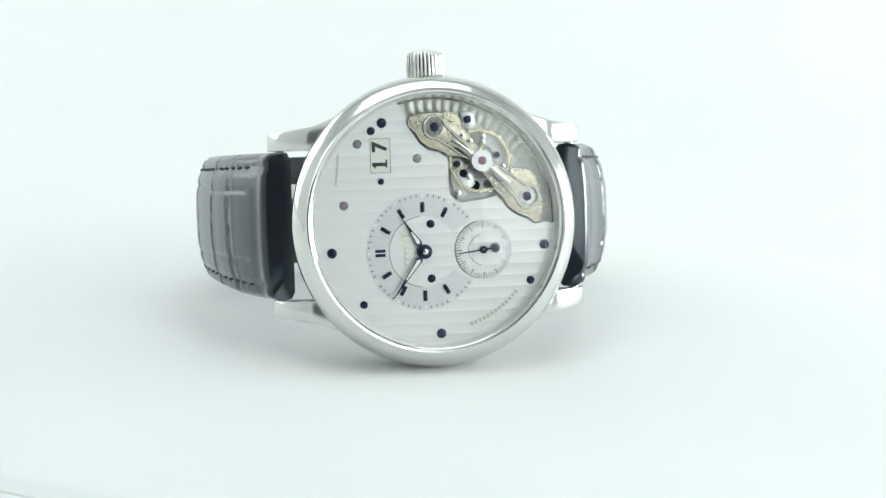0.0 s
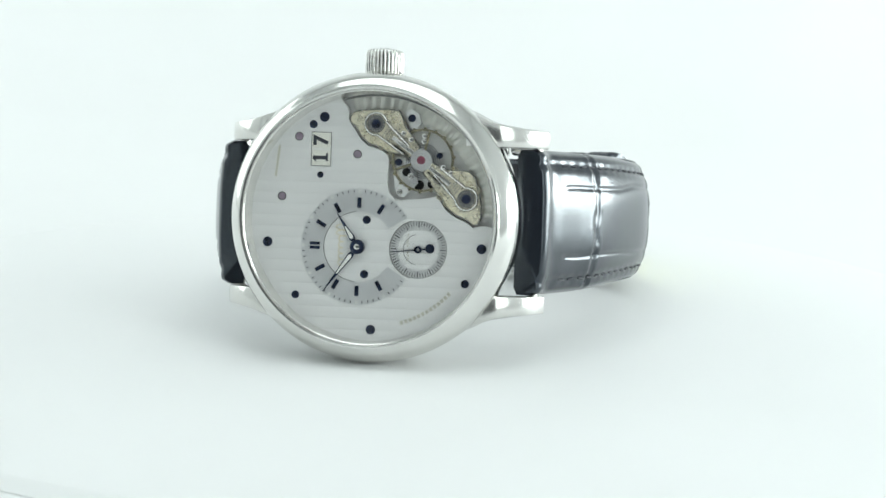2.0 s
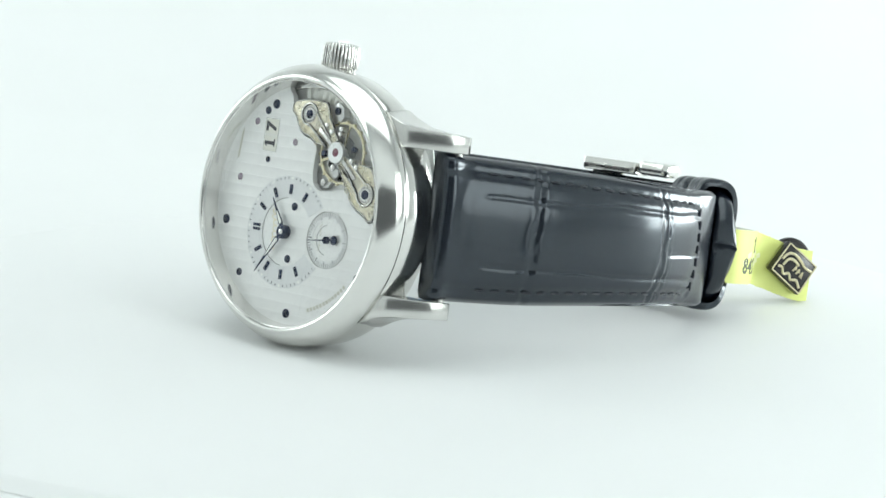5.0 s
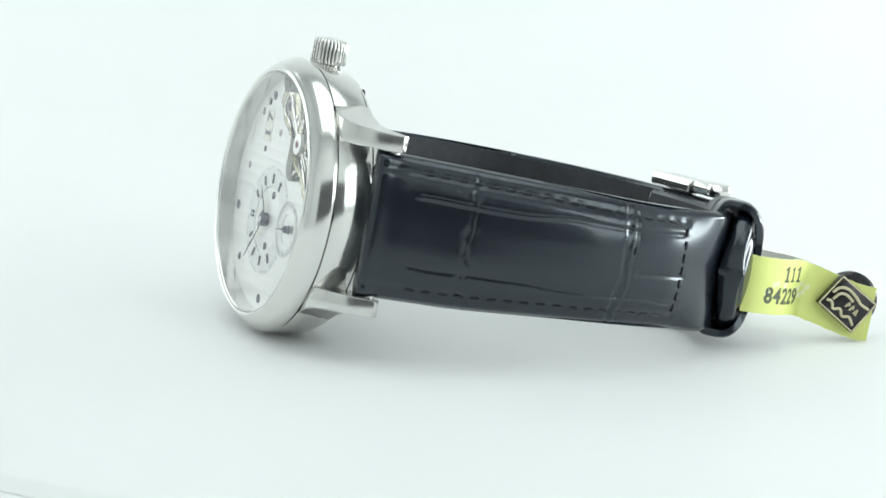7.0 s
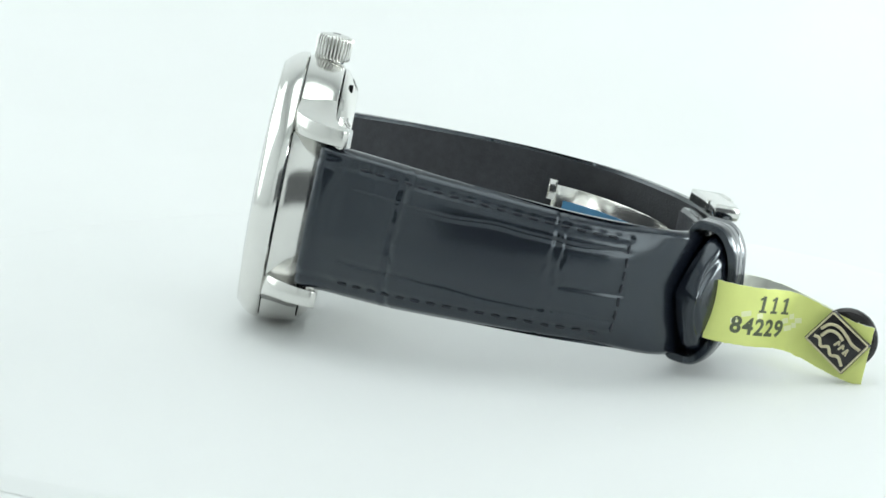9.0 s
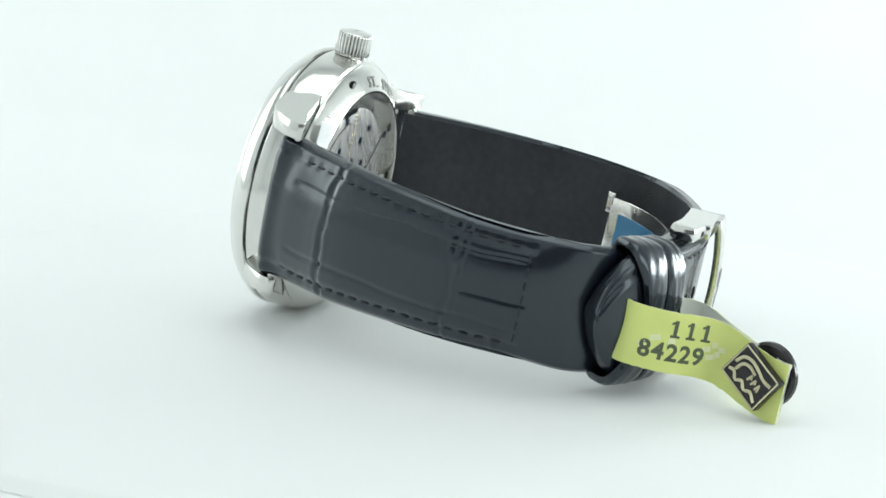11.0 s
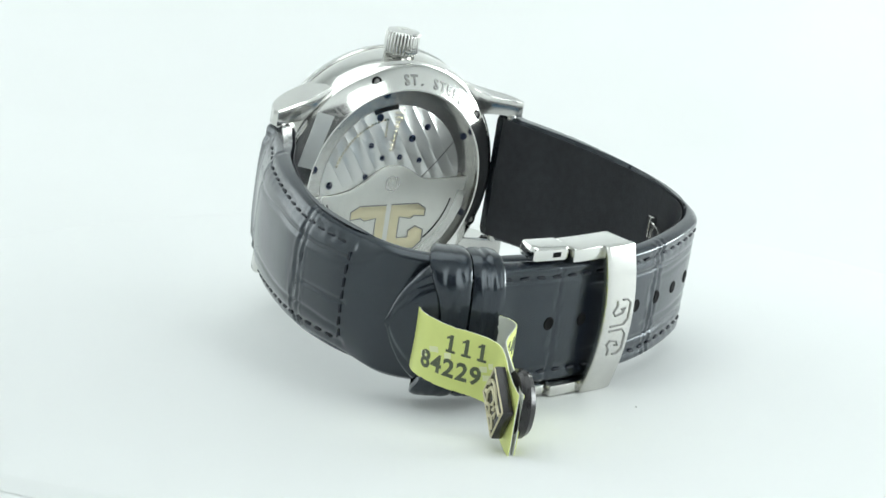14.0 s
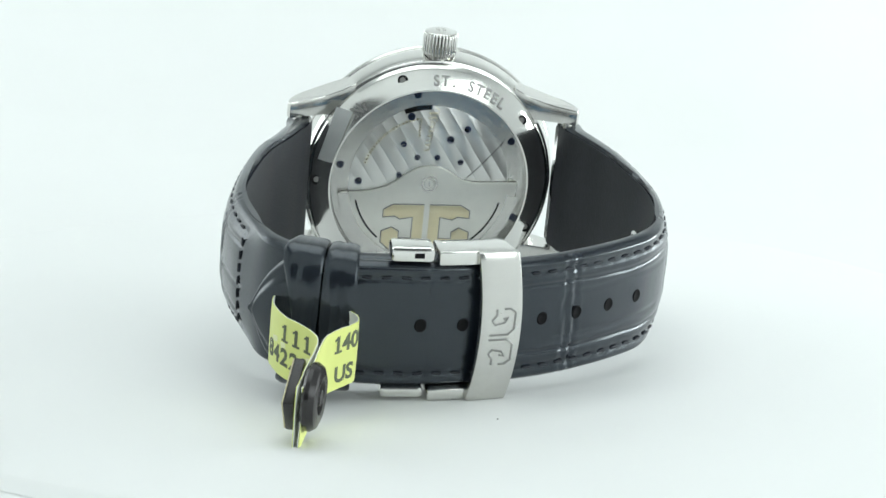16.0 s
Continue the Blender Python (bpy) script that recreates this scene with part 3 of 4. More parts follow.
# ---- the open movement beside the dial ----
def build_front_movement():
    mv = part("base_plate", revolve([(0.01, 1.7), (17.3, 1.7), (17.3, 2.1), (0.01, 2.1)], 120, False), PLATE, watch, "ribbed steel base plate")
    # scalloped rim round the open part
    bm = bmesh.new()
    rows = []
    for i in range(241):
        ang = radians(2 + 100 * i / 240)
        wave = abs(math.sin(i / 240 * math.pi * 22))
        rows.append([bm.verts.new((r * math.cos(ang), 1.69 - 0.20 * wave * k, r * math.sin(ang))) for r, k in ((15.0, 0.0), (15.4, 0.7), (16.1, 1.0), (16.8, 0.7), (17.2, 0.0))])
    for a, b in zip(rows, rows[1:]):
        for k in range(4):
            bm.faces.new((a[k], a[k + 1], b[k + 1], b[k]))
    part("scalloped_rim", bm, ROTOR, mv, "scalloped silver rim", sharp=60)
    part("cock_plate", prism([(3.0, 4.0), (3.6, 3.0), (4.4, 3.0), (5.0, 3.8), (6.2, 5.0), (6.0, 6.4), (4.6, 8.8), (2.9, 8.9), (2.6, 6.6)], 1.0, 1.7, 0.06), BRUSHED, mv)
    part("cock_plate", prism([(4.2, 14.9), (5.2, 15.3), (6.2, 14.6), (6.5, 13.3), (5.7, 12.4), (4.6, 12.9)], 0.45, 1.7, 0.06), BRUSHED, mv)
    C = (6.86, 8.22)
    bal = part("balance_wheel", joined([arc_band(*C, 4.08, 4.42, 0, 360, 0.52, 0.80, 72)] + [bar(C[0] + 2.05 * math.cos(radians(a)), C[1] + 2.05 * math.sin(radians(a)), 4.2, 0.34, a, 0.58, 0.74) for a in (78, 200, 320)]), GILT, watch, "gold balance wheel with rim screws")
    for k in range(18):
        a = radians(20 * k + 7)
        part("rim_screw", disc(C[0] + 4.46 * math.cos(a), C[1] + 4.46 * math.sin(a), 0.22, 0.42, 0.86, 10), GILT, bal)
    part("hairspring", tube([(C[0] + (0.9 + 0.011 * k) * math.cos(0.25 * k), 0.95, C[1] + (0.9 + 0.011 * k) * math.sin(0.25 * k)) for k in range(150)], 0.05, 5), BLUE, bal)
    # engraved bridge, mirrored about the balance staff
    lobe = [(-1.75, 0.30), (-2.85, 0.75), (-4.6, 0.98), (-5.9, 1.75), (-7.5, 2.15), (-8.6, 3.05), (-9.25, 4.25), (-10.2, 5.05), (-10.3, 5.65), (-9.95, 6.35), (-9.15, 6.6), (-7.3, 6.85), (-4.7, 6.88), (-3.4, 6.72), (-2.9, 5.9), (-2.55, 4.7), (-1.75, 3.7), (-0.35, 1.75)]
    for sgn in (1, -1):
        pts = [(C[0] + sgn * x, C[1] + sgn * z) for x, z in lobe] if sgn == 1 else [(C[0] - x * 0.83, C[1] - z * 1.0 + 0.0) for x, z in [(-1.75, 0.30), (-2.75, 0.75), (-4.5, 1.25), (-5.8, 1.25), (-8.0, 1.4), (-9.1, 2.15), (-9.7, 4.0), (-10.3, 5.9), (-10.3, 7.7), (-9.8, 8.65), (-9.0, 8.75), (-8.2, 8.1), (-6.1, 7.45), (-4.5, 6.4), (-3.7, 5.1), (-2.6, 4.4), (-1.8, 3.3), (-0.35, 1.75)]]
        br = part("balance_bridge", prism(pts, -0.25, 0.35, 0.10), GOLD, watch, "hand-engraved gilt balance bridge")
        edge = [(x, -0.27, z) for x, z in pts]
        part("bevelled_edge", tube(edge + [edge[0]], 0.085, 6), SATIN, br)
        # ink-dark tube peeking out: painted shade of the gap under the bridge
        part("gap_shade", tube([(x, 0.02, z) for x, _, z in edge] + [(edge[0][0], 0.02, edge[0][2])], 0.12, 6), INK, br, "painted dark shade along the bridge's edge")
        s = (0.26, 13.09) if sgn == 1 else (13.3, 3.01)
        part("chaton", arc_band(*s, 0.66, 1.25, 0, 360, -0.34, -0.2, 32), STEEL, br)
        part("screw", disc(*s, 0.66, -0.42, -0.2, 24, 0.05), BLUE, br, "blued screw")
        # swan-neck spring round the screw and on to the staff
        d = Vector((C[0] - s[0], C[1] - s[1])).normalized()
        a0 = math.atan2(d.y, d.x)
        loop = [(s[0] + 1.55 * math.cos(a0 + radians(k)), -0.42, s[1] + 1.55 * math.sin(a0 + radians(k))) for k in range(45, 316, 15)]
        side = Vector((-d.y, d.x))
        q = Vector(s) + d * 5.6
        start = [(q.x + side.x * 0.45, -0.42, q.y + side.y * 0.45), (s[0] + d.x * 3.2 + side.x * 0.75, -0.42, s[1] + d.y * 3.2 + side.y * 0.75)]
        end = [(s[0] + d.x * 3.2 - side.x * 1.0, -0.42, s[1] + d.y * 3.2 - side.y * 1.0), (q.x - side.x * 0.9, -0.42, q.y - side.y * 0.9)]
        part("swan_neck_spring", tube(start + loop + end, 0.13, 8), STEEL, br, "curved steel swan-neck spring")
        part("groove", tube([(p[0], -0.26, p[2]) for p in start + loop + end], 0.19, 8), HOLE, br)
        beads = [disc(s[0] + 1.05 * math.cos(radians(k)), s[1] + 1.05 * math.sin(radians(k)), 0.12, -0.42, -0.3, 8) for k in range(0, 360, 20)]
        for k in range(14):
            t = 1.4 + 0.30 * k
            for w in (1.0, -1.15):
                beads.append(disc(s[0] + d.x * t + side.x * w, s[1] + d.y * t + side.y * w, 0.11, -0.36, -0.2, 8))
        part("beading", joined(beads), ENGRAVED, br, "row of tiny engraved beads")
        pits = []
        for k in range(9):
            for w in range(-2, 3):
                t, x = 1.7 + 0.36 * k, 0.32 * w + 0.16 * (k % 2)
                if abs(x) < 0.75 - 0.03 * k:
                    pits.append(disc(s[0] + d.x * t + side.x * x, s[1] + d.y * t + side.y * x, 0.10, -0.275, -0.2, 6))
        part("hatching", joined(pits), ENGRAVED, br, "engraved dot hatching")
        scrolls = []
        for k in range(7):
            cx, cz = s[0] - d.x * (0.4 - 0.7 * k) + side.x * (2.0 + 0.2 * (k % 2)) * (1 if k % 2 else -0.95), s[1] - d.y * (0.4 - 0.7 * k) + side.y * (2.0 + 0.2 * (k % 2)) * (1 if k % 2 else -0.95)
            scrolls.append(tube([(cx + (0.12 + 0.035 * j) * math.cos(0.7 * j + k), -0.27, cz + (0.12 + 0.035 * j) * math.sin(0.7 * j + k)) for j in range(14)], 0.06, 5))
        part("scrollwork", joined(scrolls), GILT, br, "engraved scrolls")
        arm = [s[0] + d.x * 3.0, s[1] + d.y * 3.0]
        part("index", bar((arm[0] + C[0]) / 2, (arm[1] + C[1]) / 2, (Vector(arm) - Vector(C)).length, 0.62, math.degrees(a0), -0.5, -0.3, 0.08), SATIN, br, "steel regulator arm")
        coil = []
        for k in range(60):
            t = 1.7 + 2.6 * k / 59
            w = 0.85 * (1 if sgn == 1 else -1)
            coil.append((C[0] - d.x * t * 1.0 - side.x * w * 0.8 + 0.16 * math.cos(k * 1.05) * side.x, -0.55 + 0.16 * math.sin(k * 1.05), C[1] - d.y * t - side.y * w * 0.8 + 0.16 * math.cos(k * 1.05) * side.y))
        part("coil_spring", tube(coil, 0.055, 5), HOLE, br)
    for x, z in ((4.21, 11.88), (5.32, 11.02), (7.2, 11.56), (7.13, 10.82), (9.99, 7.32), (11.07, 6.51)):
        p = part("pin", disc(x, z, 0.36, -0.65, 0.4, 18, 0.08), STEEL, watch, "round polished steel pin")
    part("recess", joined([disc(4.55, 6.5, 0.6, 0.95, 1.03, 16), disc(6.3, 4.75, 0.7, 1.5, 1.66, 16), disc(8.1, 4.9, 0.6, 1.5, 1.66, 16), disc(9.3, 6.0, 0.6, 1.5, 1.66, 16)]), HOLE, mv)
    jew = part("balance_jewel", disc(*C, 0.62, -0.84, -0.4, 24, 0.1), DEEP_RUBY, watch, "ruby bearing in a steel setting")
    part("setting", arc_band(*C, 0.58, 1.5, 0, 360, -0.8, -0.25, 40), BRUSHED, jew)
    for x, z, r in ((5.19, 14.04, .55), (3.5, 7.86, .5), (9.3, 8.95, .42)):
        part("screw", disc(x, z, r, 0.2, 0.8, 20, 0.04), BLUE, mv, "blued screw")
    for x, z, r in ((5.24, 5.98, .45), (3.68, 3.71, .48)):
        part("screw", disc(x, z, r, 0.62, 0.8, 20, 0.04), SATIN, mv, "grey screw")


build_front_movement()


# ---- the movement behind the glass back ----
def build_back_movement():
    rx = 0.8
    mv = part("movement", revolve([(0.01, 7.35), (15.3, 7.35), (15.3, 6.8), (0.01, 6.8)], 120, False, lambda y: rx), SATIN, watch, "steel movement ring")
    n = 60
    top = [(rx + 12.6 * math.cos(radians(-12 + 204 * i / n)), 12.6 * math.sin(radians(-12 + 204 * i / n))) for i in range(n + 1)]
    bridge = part("bridge", prism(top, 7.45, 7.30, 0.04), BRIDGE, mv, "striped silver movement bridge")
    part("joint", tube([(-4.6, 7.47, 0.3), (-7.4, 7.47, 3.2), (-10.6, 7.47, 7.0)], 0.06, 6), HOLE, bridge)
    part("slot", arc_band(rx, 0, 12.0, 12.75, 68, 88, 7.3, 7.5, 16), HOLE, bridge)
    for x, z, r in ((4.35, 10.8, .62), (-4.67, 8.95, .55), (-2.11, 7.17, .62), (5.23, 6.26, .50), (2.92, 4.15, .48), (-.27, 4.18, .48), (-4.0, 3.5, .48), (5.6, 1.2, .48), (11.9, 0.05, .62)):
        s = part("screw", disc(x, z, r, 7.42, 7.56, 20, 0.04), BLUE, bridge, "blued screw")
        part("slot", bar(x, z, 1.5 * r, 0.11, random.uniform(0, 180), 7.55, 7.57), HOLE, s)
    for x, z in ((-11.8, 7.1), (3.6, 14.3), (14.9, 2.7), (-13.2, -5.5)):
        part("screw", disc(x, z, 0.6, 7.3, 7.46, 20, 0.04), BLUE, mv, "blued screw")
    # gilt engraving that cannot be read
    marks = []
    wave = [(0.75 - (0.8 if k < 36 else 0.4) * math.sin(0.42 * k) + 0.006 * k, 7.465, 12.0 - 0.05 * k + 0.3 * math.cos(0.42 * k)) for k in range(138)]
    marks.append(tube(wave, 0.065, 5))
    marks += [bar(2.85, 10.4 - 0.45 * k, 0.42, 0.26, 0, 7.44, 7.475) for k in range(7)]
    for k in range(20):
        a = radians(76 - k * 3.1)
        marks.append(bar(rx + 10.7 * math.cos(a), 10.7 * math.sin(a), 0.34, 0.42, math.degrees(a) + 90, 7.44, 7.475))
    part("engraving", joined(marks), GILT, bridge, "gilt engraving")
    # winding rotor
    top_edge = [(-13.4, 0.5), (-10.4, 0.45), (-7.0, 0.35), (-4.6, 0.75), (-2.6, 2.0), (-0.9, 2.75), (0.8, 2.95), (2.5, 2.65), (4.2, 1.75), (6.2, 0.25), (8.4, -0.9), (11.2, -1.45), (14.6, -1.6)]
    arc = [(rx + 13.9 * math.cos(radians(-7 - 171.5 * i / 48)), 13.9 * math.sin(radians(-7 - 171.5 * i / 48))) for i in range(49)]
    fine, _ = spline(top_edge, 0.6)
    rotor = part("rotor", prism([(p.x, p.y) for p in fine] + arc, 7.65, 8.15, 0.06), ROTOR, watch, "frosted steel winding rotor with gilt emblem")
    part("weight", arc_band(rx, 0, 12.6, 14.3, 187, 353, 7.5, 8.22, 60), SATIN, rotor, "outer rotor weight")
    part("slot", joined([arc_band(rx, 0, 11.6, 11.9, -50, -14, 8.1, 8.17, 20), arc_band(rx, 0, 11.6, 11.9, 194, 232, 8.1, 8.17, 20)]), HOLE, rotor)
    part("bearing", joined([arc_band(rx, 0.1, 1.0, 1.3, 0, 360, 8.1, 8.22, 32), arc_band(rx, 0.1, 0.72, 0.82, 0, 360, 8.1, 8.2, 32), bar(rx, 0.1, 0.9, 0.18, 80, 8.1, 8.2)]), SATIN, rotor)
    for s in (1, -1):
        h = [(0.45, -3.4), (5.4, -3.4), (6.9, -4.3), (6.9, -5.6), (5.0, -5.4), (4.2, -5.9), (2.2, -5.5), (2.2, -9.0), (4.2, -9.0), (4.2, -7.9), (5.4, -7.2), (7.0, -7.9), (7.0, -9.8), (5.6, -11.0), (0.45, -11.0)]
        em = part("emblem", prism([(rx + s * x, z) for x, z in h], 8.1, 8.19, 0.03), PALE_GOLD, rotor, "gilt hooked emblem shape")
        # grey tube paints the thin shadow along the emblem's edge
        part("outline", tube([(rx + s * x, 8.2, z) for x, z in h], 0.11, 6), ENGRAVED, em)


build_back_movement()


def build_back_marks():
    rx = lean(8)
    r = 17.0

    def ring(text, mid, size, name_label):
        step = 4.72
        for k, ch in enumerate(text):
            if ch == " ":
                continue
            a = radians(mid + step * ((len(text) - 1) / 2 - k) * -1)
            # read from behind, so the letters run towards falling x
            def rule(p, q, c, a=a):
                rr = r + q
                ang = a + p / r
                yy = 8.48 - (rr - 17.0) * 0.63 + 0.08 + c
                return (rx + rr * math.cos(ang), yy, rr * math.sin(ang))
            part("letter", bent(letters(ch, size, 0.05, 0.03), rule), ENGRAVED, case_back, name_label)

    ring("ST. STEEL", 108.0, 2.0, "engraved capital letter")
    ring("Nr", 46.5, 2.1, "engraved letter")
    # peeling sticker strip on the ring
    bm = bmesh.new()
    rows = []
    for i in range(9):
        t = i / 8
        p0 = Vector((13.9, 9.35, 11.9)).lerp(Vector((16.6, 9.3, 3.6)), t)
        p1 = Vector((16.3, 8.5, 12.4)).lerp(Vector((18.6, 8.3, 3.9)), t)
        rows.append([bm.verts.new(p0.lerp(p1, w / 2) + Vector((0, d + 0.12 * math.sin(2 * t), 0))) for d in (0, 0.12) for w in range(3)])
    for a, b in zip(rows, rows[1:]):
        for k in (0, 1, 3, 4):
            bm.faces.new((a[k], a[k + 1], b[k + 1], b[k]))
        for k, m in ((0, 3), (2, 5)):
            bm.faces.new((a[k], a[m], b[m], b[k]))
    part("sticker", bm, STICKER, watch, "silvery protective sticker strip on the case back")


build_back_marks()

# ---- strap ----
STRAP_A = [(24.0, 5.1), (24.7, 7.6), (26.0, 10.0), (27.8, 13.5), (31.2, 19.8), (34.2, 29.0), (36.0, 37.9), (35.5, 46.0), (34.0, 51.5), (31.8, 56.5), (28.0, 60.0), (22.0, 62.4), (12.0, 63.0), (4.0, 62.3)]
STRAP_B = [(-23.5, 5.1), (-23.9, 7.6), (-24.8, 10.0), (-26.0, 14.0), (-27.4, 20.0), (-28.4, 29.0), (-28.6, 36.0), (-27.7, 42.5), (-25.7, 48.3), (-21.7, 53.5), (-16.6, 57.3), (-10.5, 60.7), (-5.1, 63.0), (0.5, 64.6), (6.0, 65.5), (12.0, 66.0), (19.0, 65.7), (25.0, 64.4), (30.2, 62.2), (33.3, 59.0)]
rib_a, rib_b = Ribbon(STRAP_A, 1), Ribbon(STRAP_B, -1)


def half_a(u):
    return 10.3 - 1.5 * smooth(u / 48)


def mid_a(u):
    return 0.7 * smooth(u / 36)


def half_b(u):
    return 10.3 - 1.6 * smooth(u / 52)


def mid_b(u):
    return 1.2 * smooth(u / 45)


def strap_mesh(rib, u_end, half, mid, thick, relief, nu, nv, tip=0.0):
    """Padded leather band: a closed section swept along its line."""
    bm = bmesh.new()
    rings = []
    for i in range(nu + 1):
        u = u_end * i / nu
        h, c, th = half(u), mid(u), thick(u)
        if tip and u > u_end - tip:
            k = (u - (u_end - tip)) / tip
            h *= max(0.03, 1 - k ** 2.3) ** 0.62
        ring = []
        for j in range(nv + 1):
            v = h * (2 * j / nv - 1)
            e = h - abs(v)
            edge = -0.75 * (1 - smooth(e / 0.8)) ** 2
            ring.append(bm.verts.new(rib.at(u, c + v, edge + relief(u, v, e))))
        for j in range(nv, -1, -4):
            v = h * (2 * j / nv - 1)
            e = h - abs(v)
            ring.append(bm.verts.new(rib.at(u, c + v * 0.995, -th + 0.5 * (1 - smooth(e / 0.8)))))
        rings.append(ring)
    m = len(rings[0])
    for a, b in zip(rings, rings[1:]):
        for k in range(m):
            bm.faces.new((a[k], a[(k + 1) % m], b[(k + 1) % m], b[k]))
    bm.faces.new(rings[0])
    bm.faces.new(rings[-1])
    return bm


def gauss(x, w):
    return math.exp(-(x / w) ** 2)


def grain_relief(cross, along, pad_end, box_end, drop, bulge=0.0):
    """Scale pattern of the leather: padded middle, creases across and along it."""
    def relief(u, v, e):
        wob = noise.noise(Vector((u * 0.16, v * 0.22, 3.1)))
        pad = 1 - smooth((u - pad_end + 10) / 12)
        on = 1 - smooth((u - box_end) / 1.0)
        h = -drop * pad * (abs(v) / (abs(v) + max(e, 0.0) + 0.01)) ** 3.2 * (0.45 + 0.55 * smooth((u - 0.5) / 4))
        h -= (0.17 * gauss(e - 2.0, 0.55) - 0.06 * gauss(e - 0.9, 0.5) - 0.04 * gauss(e - 3.1, 0.6) + 0.025 * gauss(e - 2.0, 0.8) * math.sin(u * 2.674 + 1.0)) * on
        for g, w, d in cross:
            x = u - g - 0.5 * wob - 0.02 * v
            w, d = 1.25 * w, 0.52 * d * (1 + 0.5 * noise.noise(Vector((v * 0.5, g, 1.7))))
            h -= d * gauss(x, w) * on
            h += 0.28 * d * (gauss(x - 2.0 * w, w) + gauss(x + 2.0 * w, w)) * on
            h += 0.13 * gauss(x, 1.0) * noise.noise(Vector((u * 3.0, v * 0.6, g))) * on
        for g, d, u0, u1 in along:
            x = v - g - 0.25 * wob - 0.12 * math.sin(u * 0.33 + g)
            h -= 0.75 * d * gauss(x, 0.36) * on * smooth((u - u0) / 2) * (1 - smooth((u - u1) / 2))
        if bulge:
            h += 1.5 * (1 - (abs(v) / (abs(v) + max(e, 0.0) + 0.01)) ** 2) * smooth((u - bulge) / 7)
        if u < 1.5:
            h -= 0.7 * (1 - u / 1.5) ** 2
        return h
    return relief


relief_a = grain_relief([(13.9, 0.42, 0.34), (36.6, 0.35, 0.30), (37.9, 0.22, 0.16)], [(4.9, 0.21, 5, 46), (-4.7, 0.21, 5, 46), (-1.0, 0.22, 37.5, 60)], 54, 47.2, 2.3)
relief_b = grain_relief([(12.0, 0.5, 0.25), (20.0, 0.35, 0.30), (30.0, 0.4, 0.28), (42.0, 0.35, 0.22), (65.1, 0.3, 0.26), (66.6, 0.3, 0.22), (86.9, 0.25, 0.12)],
                [(4.9, 0.26, 5, 80), (-4.7, 0.26, 5, 80), (3.4, 0.14, 44, 66), (-3.0, 0.16, 46, 67)], 50, 200, 1.9, 93.0)
END_B = rib_b.length
strap_a = part("strap", strap_mesh(rib_a, rib_a.length, half_a, mid_a, lambda u: 4.6 - 2.0 * smooth(u / 48), relief_a, 330, 84), LEATHER, watch, "navy crocodile leather strap half with stitched end box", sharp=50)
strap_b = part("strap", strap_mesh(rib_b, END_B, half_b, mid_b, lambda u: 4.4 - 2.1 * smooth(u / 48), relief_b, 440, 76, tip=8.0), LEATHER, watch, "navy crocodile leather strap half with holes", sharp=50)


def lining(rib, parent, u0, u1, half, mid, thick):
    bm = bmesh.new()
    n = 120
    rows = []
    for i in range(n + 1):
        u = u0 + (u1 - u0) * i / n
        h, c, th = half(u) - 0.55, mid(u), thick(u)
        rows.append([bm.verts.new(rib.at(u, c + h * w, -th - d)) for d in (0.02, 0.16) for w in (-1, -0.5, 0, 0.5, 1)])
    for a, b in zip(rows, rows[1:]):
        for k in (0, 1, 2, 3, 5, 6, 7, 8):
            bm.faces.new((a[k], a[k + 1], b[k + 1], b[k]))
        for k, m in ((0, 5), (4, 9)):
            bm.faces.new((a[k], a[m], b[m], b[k]))
    part("lining", bm, LINING, parent, "smooth black leather lining")


lining(rib_a, strap_a, 1.5, rib_a.length - 0.5, half_a, mid_a, lambda u: 4.6 - 2.0 * smooth(u / 48))
lining(rib_b, strap_b, 1.5, END_B - 9, half_b, mid_b, lambda u: 4.4 - 2.1 * smooth(u / 48))


def stitch_mesh():
    bm = bmesh.new()
    bmesh.ops.create_cube(bm, size=1)
    bmesh.ops.bevel(bm, geom=bm.edges[:], offset=0.22, segments=1, affect="EDGES")
    for v in bm.verts:
        v.co = Vector((v.co.x * 1.3, v.co.y * 0.31, v.co.z * 0.28)) * MM
    me = bpy.data.meshes.new("stitch")
    bm.to_mesh(me)
    bm.free()
    me.materials.append(THREAD)
    return me


STITCH = stitch_mesh()


def stitches(rib, parent, relief, spots):
    for u, v, h, c, upright in spots:
        p, d, nn = rib.frame_at(u)
        n3 = Vector((nn.x, nn.y, 0))
        t3 = Vector((d.x, d.y, 0)) if not upright else Vector((0, 0, 1))
        b3 = n3.cross(t3)
        pos = rib.at(u, c + v, relief(u, v, h - abs(v)) + 0.10) * MM
        ob = new("stitch", STITCH)
        ob.parent = parent
        ob.matrix_local = Matrix.Translation(pos) @ Matrix((t3, b3, n3)).transposed().to_4x4() @ pose(0, 0, 0, 0, 0, random.uniform(-7, 7))


spots = []
u = 7.0
while u < 46.8:
    for s in (1, -1):
        spots.append((u, s * (half_a(u) - 2.0), half_a(u), mid_a(u), False))
    u += 2.35
for k in range(-3, 4):
    spots.append((47.0, k * 1.85, half_a(47.0), mid_a(47.0), True))
stitches(rib_a, strap_a, relief_a, spots)
spots = []
u = 7.0
while u < END_B - 8:
    for s in (1, -1):
        spots.append((u, s * (half_b(u) - 1.9), half_b(u), mid_b(u), False))
    u += 2.6
stitches(rib_b, strap_b, relief_b, spots)

